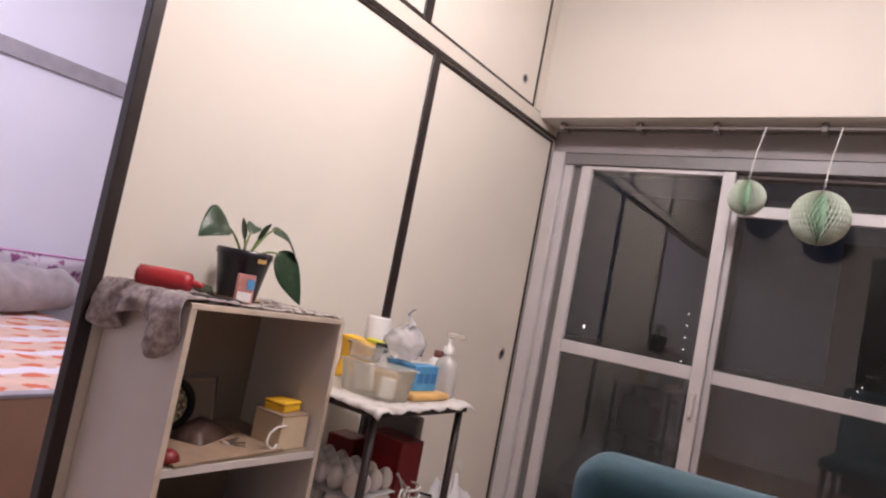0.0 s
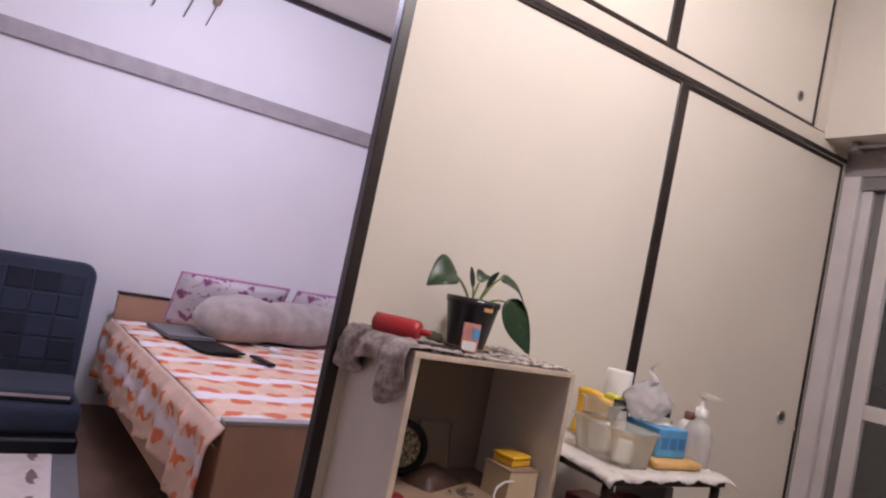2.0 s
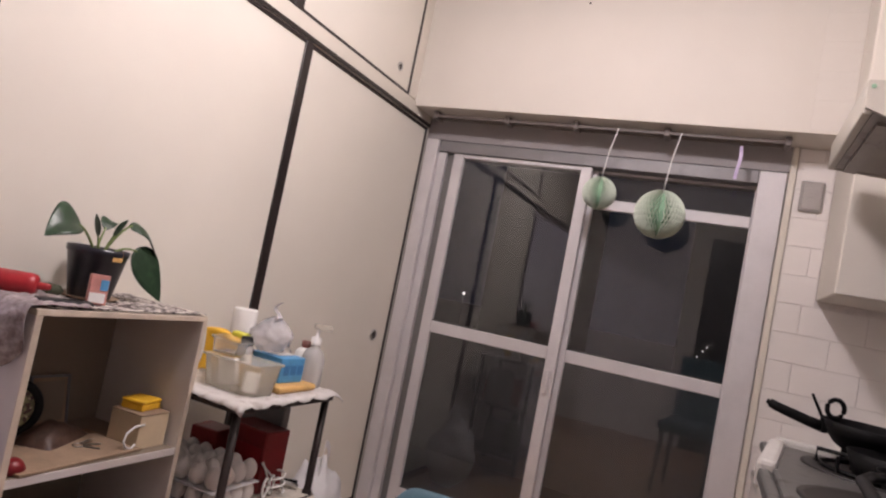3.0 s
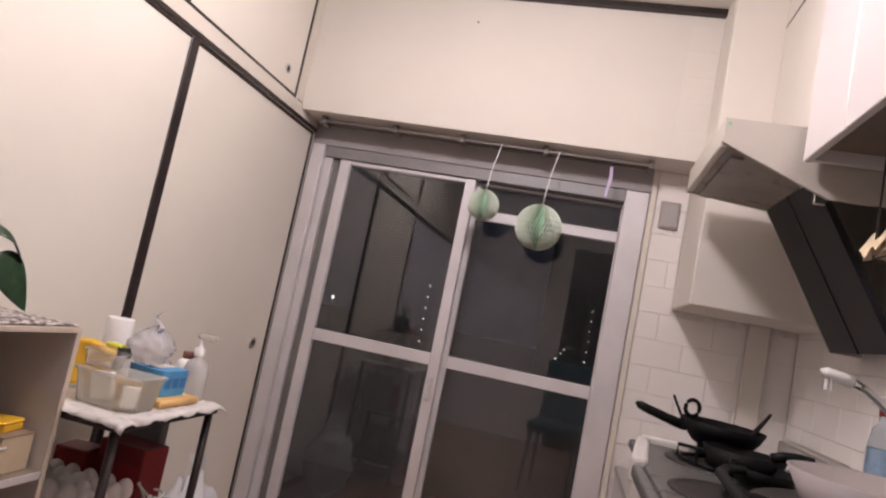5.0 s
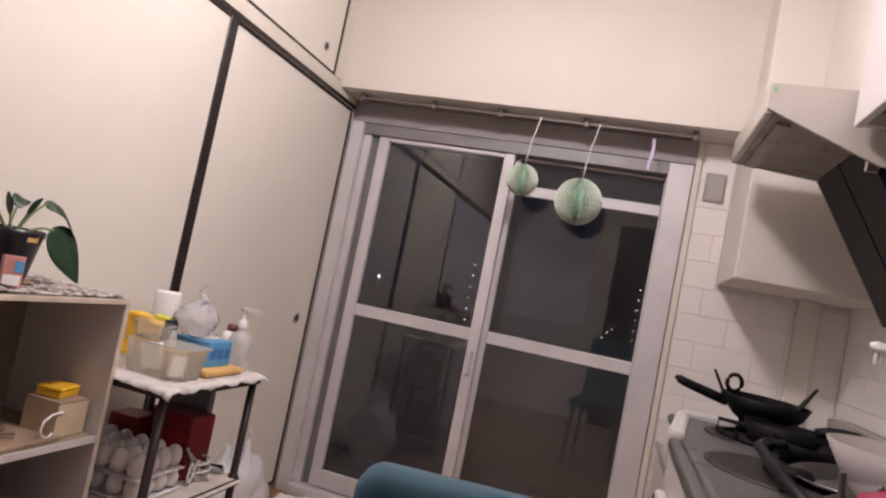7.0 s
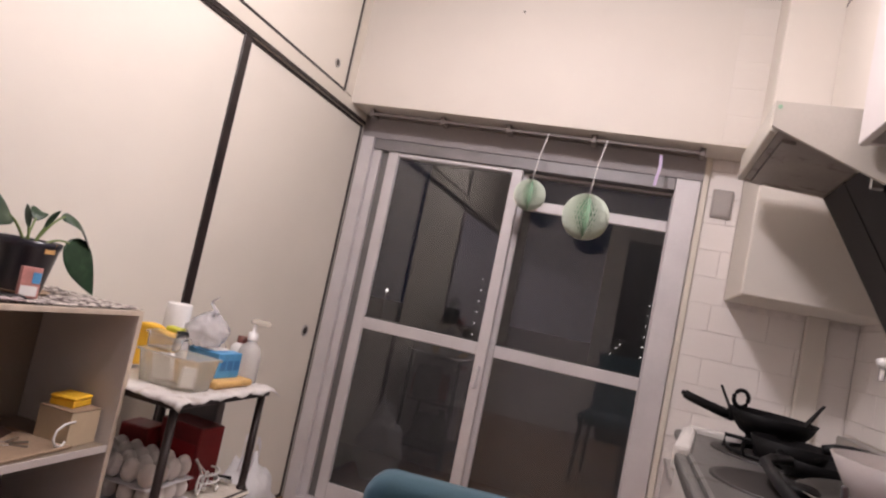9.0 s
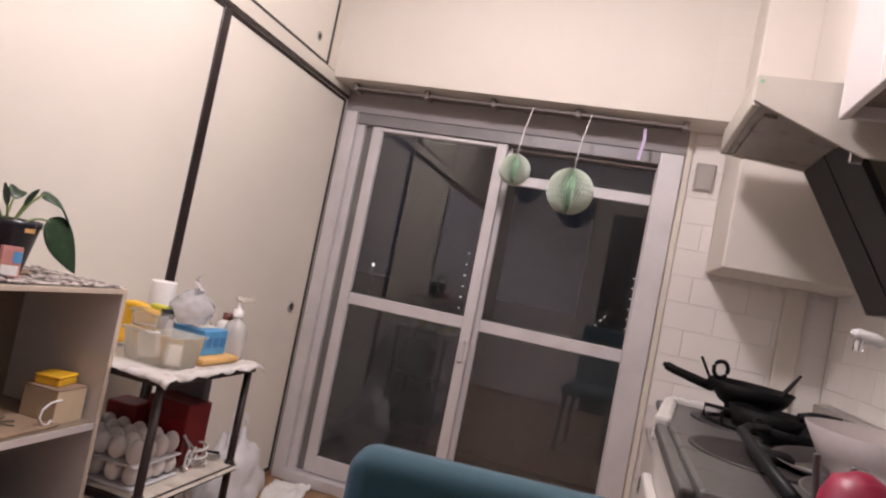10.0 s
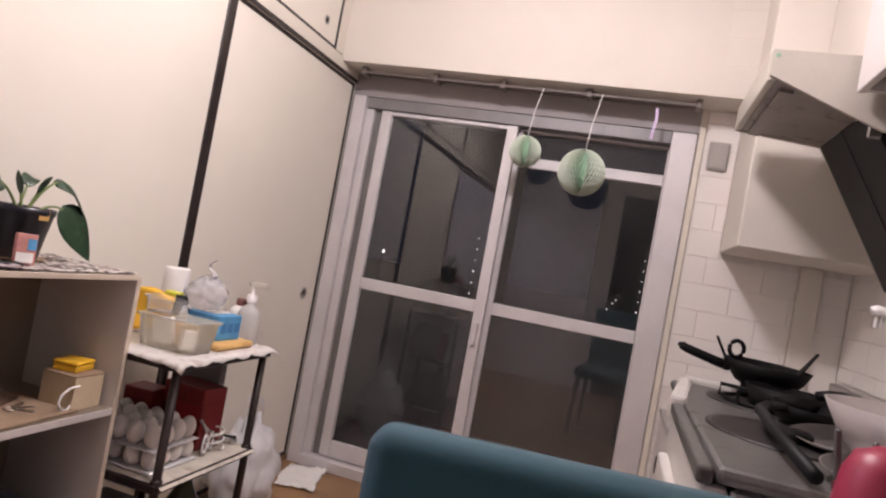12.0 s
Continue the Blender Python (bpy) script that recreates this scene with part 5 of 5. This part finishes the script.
arm = thing("lounge_chair", pose(-2.14, -2.48, -0.004, 0, 0, 4), "navy tufted low lounge chair in the bedroom", "chair")
bk = part("backrest", pad(0.74, 0.62, 0.14, 0.07, 0.012), NAVY, arm, smooth=True)
bk.matrix_basis = pose(-0.02, 0, 0.14, 0, -8, 0) @ pose(0, 0, 0, 0, 0, 90)
rnd = random.Random(9)
for i in range(6):
    for j in range(5):
        sq = part("quilt_square", block(0.0, 0.008, -0.052, 0.052, -0.048, 0.048, 0.004), (NAVY, NAVYDARK)[rnd.random() < 0.4], arm)
        sq.matrix_basis = bk.matrix_basis @ pose(-0.275 + 0.11 * i, -0.078 - 0.003 * rnd.random(), 0.09 + 0.104 * j, 0, 0, -90)
part("seat", block(0.03, 0.46, -0.37, 0.37, 0.06, 0.20, 0.04, seg=3), NAVY, arm, smooth=True)
part("base", block(-0.06, 0.50, -0.37, 0.37, 0.0, 0.07, 0.01), BLACKPLASTIC, arm)
bl = thing("folded_blanket", pose(-1.92, -2.41, 0.198), "folded dark blanket with a pale stripe on the lounge chair", "blanket")
part("fold", block(-0.16, 0.20, -0.29, 0.29, 0.0, 0.045, 0.018, seg=2), NAVY, bl)
part("stripe", block(0.1985, 0.2025, -0.27, 0.27, 0.018, 0.030), GREYFUR, bl, "pale stripe")
rg = thing("rug", pose(-1.05, -2.65, -0.003), "cream patterned rug on the bedroom floor", "rug")
part("woven_field", block(-0.76, 0.60, -0.80, 0.49, 0, 0.008, 0.003), RUG, rg)
part("border", block(-0.82, -0.761, -0.85, 0.58, 0, 0.007, 0.002), GREYCARD, rg, "dark grey border")
part("border", block(-0.76, 0.66, 0.491, 0.58, 0, 0.007, 0.002), GREYCARD, rg, "dark grey border")
hooks = thing("key_charms", pose(XW + 0.02, -1.95, 2.27), "dark charms hanging on cords from a wall hook", "ornament")
part("hook_bar", block(-0.02, 0.0, -0.20, 0.22, 0.14, 0.16, 0.003), NAGESHI, hooks)
for k, yy in enumerate((-0.16, 0.0, 0.12)):
    part("cord", tube([(0.004, yy, 0.15), (0.012, yy + 0.008, 0.02), (0.01, yy - 0.03, -0.12)], 0.003, 6), BLACKPLASTIC, hooks)
    part("charm", lathe([(0, -0.03), (0.018, -0.02), (0.026, 0.01), (0.012, 0.045), (0, 0.05)], 12, m=Matrix.Translation((0.028, yy, 0.03))), KRAFT, hooks, smooth=True)

# ---- lamps on the ceilings ----
kl = thing("pendant_lamp", pose(KITCHEN_LAMP[0], KITCHEN_LAMP[1], ZC), "round white kitchen pendant lamp, lit", "lamp")
drop = KITCHEN_LAMP[2] - ZC + 0.03
part("ceiling_rose", lathe([(0, 0), (0.05, 0), (0.05, -0.025), (0, -0.03)], 24), WHITEP, kl, smooth=True)
part("cord", tube([(0, 0, -0.028), (0, 0, drop + 0.05)], 0.004, 6), WHITEP, kl)
part("base", lathe([(0, drop + 0.05), (0.09, drop + 0.05), (0.09, drop + 0.02), (0, drop + 0.02)], 32), WHITEP, kl, smooth=True)
part("ring_tube", tube([(0.17 * math.cos(k * math.pi / 16), 0.17 * math.sin(k * math.pi / 16), drop) for k in range(33)], 0.014, 10), LAMPGLOW, kl, "glowing circular tube", True)
for sx in (-1, 1):
    part("clip", tube([(sx * 0.085, 0, drop + 0.03), (sx * 0.17, 0, drop)], 0.004, 6), WHITEP, kl)
bl2 = thing("ceiling_lamp", pose(BED_LAMP[0], BED_LAMP[1], 2.5), "round white bedroom ceiling lamp, lit", "lamp")
part("shade", lathe([(0, 0), (0.24, 0), (0.25, -0.04), (0.235, -0.12), (0, -0.13)], 40), BEDGLOW, bl2, smooth=True)

# ---- night lights beyond the balcony ----
tower = thing("apartment_tower", pose(-17.0, 62, -12), "dark far apartment tower with a column of stair lights", "building")
part("wall", block(-5, 5, 0, 9, 0, 27), DARKSTONE, tower)
tower2 = thing("apartment_tower", pose(4.8, 62, -11.9), "dark far apartment tower with lit landings", "building")
part("wall", block(-7, 4, 0, 9, 0, 24), DARKSTONE, tower2)
for x, z in ((-5.0, 11.0), (-4.6, 11.6), (-4.3, 12.0)):
    part("landing_lamp", block(x, x + 0.075, -0.2, -0.01, z, z + 0.075), CITY, tower2, "bright landing lamp")
for k in range(6):
    part("stair_lamp", block(3.0, 3.075, -0.2, -0.01, 10.0 + 1.15 * k, 10.075 + 1.15 * k), CITY, tower, "small white stair lamp")
    part("stair_lamp", block(-2.25, -2.175, -0.2, -0.01, 11.2 + 1.0 * k, 11.275 + 1.0 * k), CITY, tower2, "small white stair lamp")
st = thing("street_lamp", pose(-24.2, 62, -13.6), "far street lamp burning in the dark", "street lamp")
part("pole", tube([(0, 0, 0), (0, 0, 14.2)], 0.07, 8), GREYCARD, st)
part("head", lathe([(0, 14.1), (0.10, 14.15), (0.10, 14.32), (0, 14.5)], 12), CITY, st)

# ---- tiles in running bond ----
TW, TH = 0.212, 0.1075


def tile_mesh(axis, w, h, glaze):
    """One glazed tile, w wide along the wall and h high, its face 4 mm proud of the bed."""
    g = block(0.0008, w - 0.0008, -0.004, 0.003, 0.0008, h - 0.0008, 0.0012) if axis == "y" else block(-0.004, 0.003, 0.0008, w - 0.0008, 0.0008, h - 0.0008, 0.0012)
    me = bpy.data.meshes.new("tile")
    bmesh.ops.recalc_face_normals(g, faces=g.faces)
    g.to_mesh(me)
    g.free()
    me.materials.append(glaze)
    return me


TILE_MESHES = {}


def lay_row(wall, axis, a0, a1, shift, at, z, h, glaze=TILE):
    """One course of tiles from a0 to a1 along the wall, the bond shifted by half a tile in every other row."""
    a = a0 - shift
    while a < a1 - 0.004:
        lo, hi = max(a, a0), min(a + TW, a1)
        if hi - lo > 0.006:
            key = (axis, round(hi - lo, 4), round(h, 4), glaze.name)
            if key not in TILE_MESHES:
                TILE_MESHES[key] = tile_mesh(axis, hi - lo, h, glaze)
            o = new("tile", TILE_MESHES[key])
            o.parent = wall
            o.location = (lo, at, z) if axis == "y" else (at, lo, z)
        a += TW


north, beam_ob, east = bpy.data.objects["wall_north_right"], bpy.data.objects["beam"], bpy.data.objects["wall_east"]
for j in range(-3, 8):
    z = 1.029 + TH * j
    half = TW / 2 if j % 2 else 0.0
    h = min(TH, 1.83 - z)
    right = 1.985 if z + h < 1.268 else 1.689
    lay_row(north, "y", 1.563, right, 0.02 + half, YB, z, h)
    if right > 1.9 and z > 0.7:
        lay_row(north, "y", 2.061, XR - 0.004, half, YB, z, h)
for j in range(5):
    lay_row(beam_ob, "y", 1.566, 1.689, 0.0, 0.0032, 1.842 + TH * j, TH, BEAMTILE)
for j in range(-1, 5):
    z = 0.922 + TH * j
    z, h = (0.868, 0.054) if j < 0 else (z, TH)
    lay_row(east, "x", -1.56, YB - 0.005, TW / 2 if j % 2 else 0.0, XR, z, h)
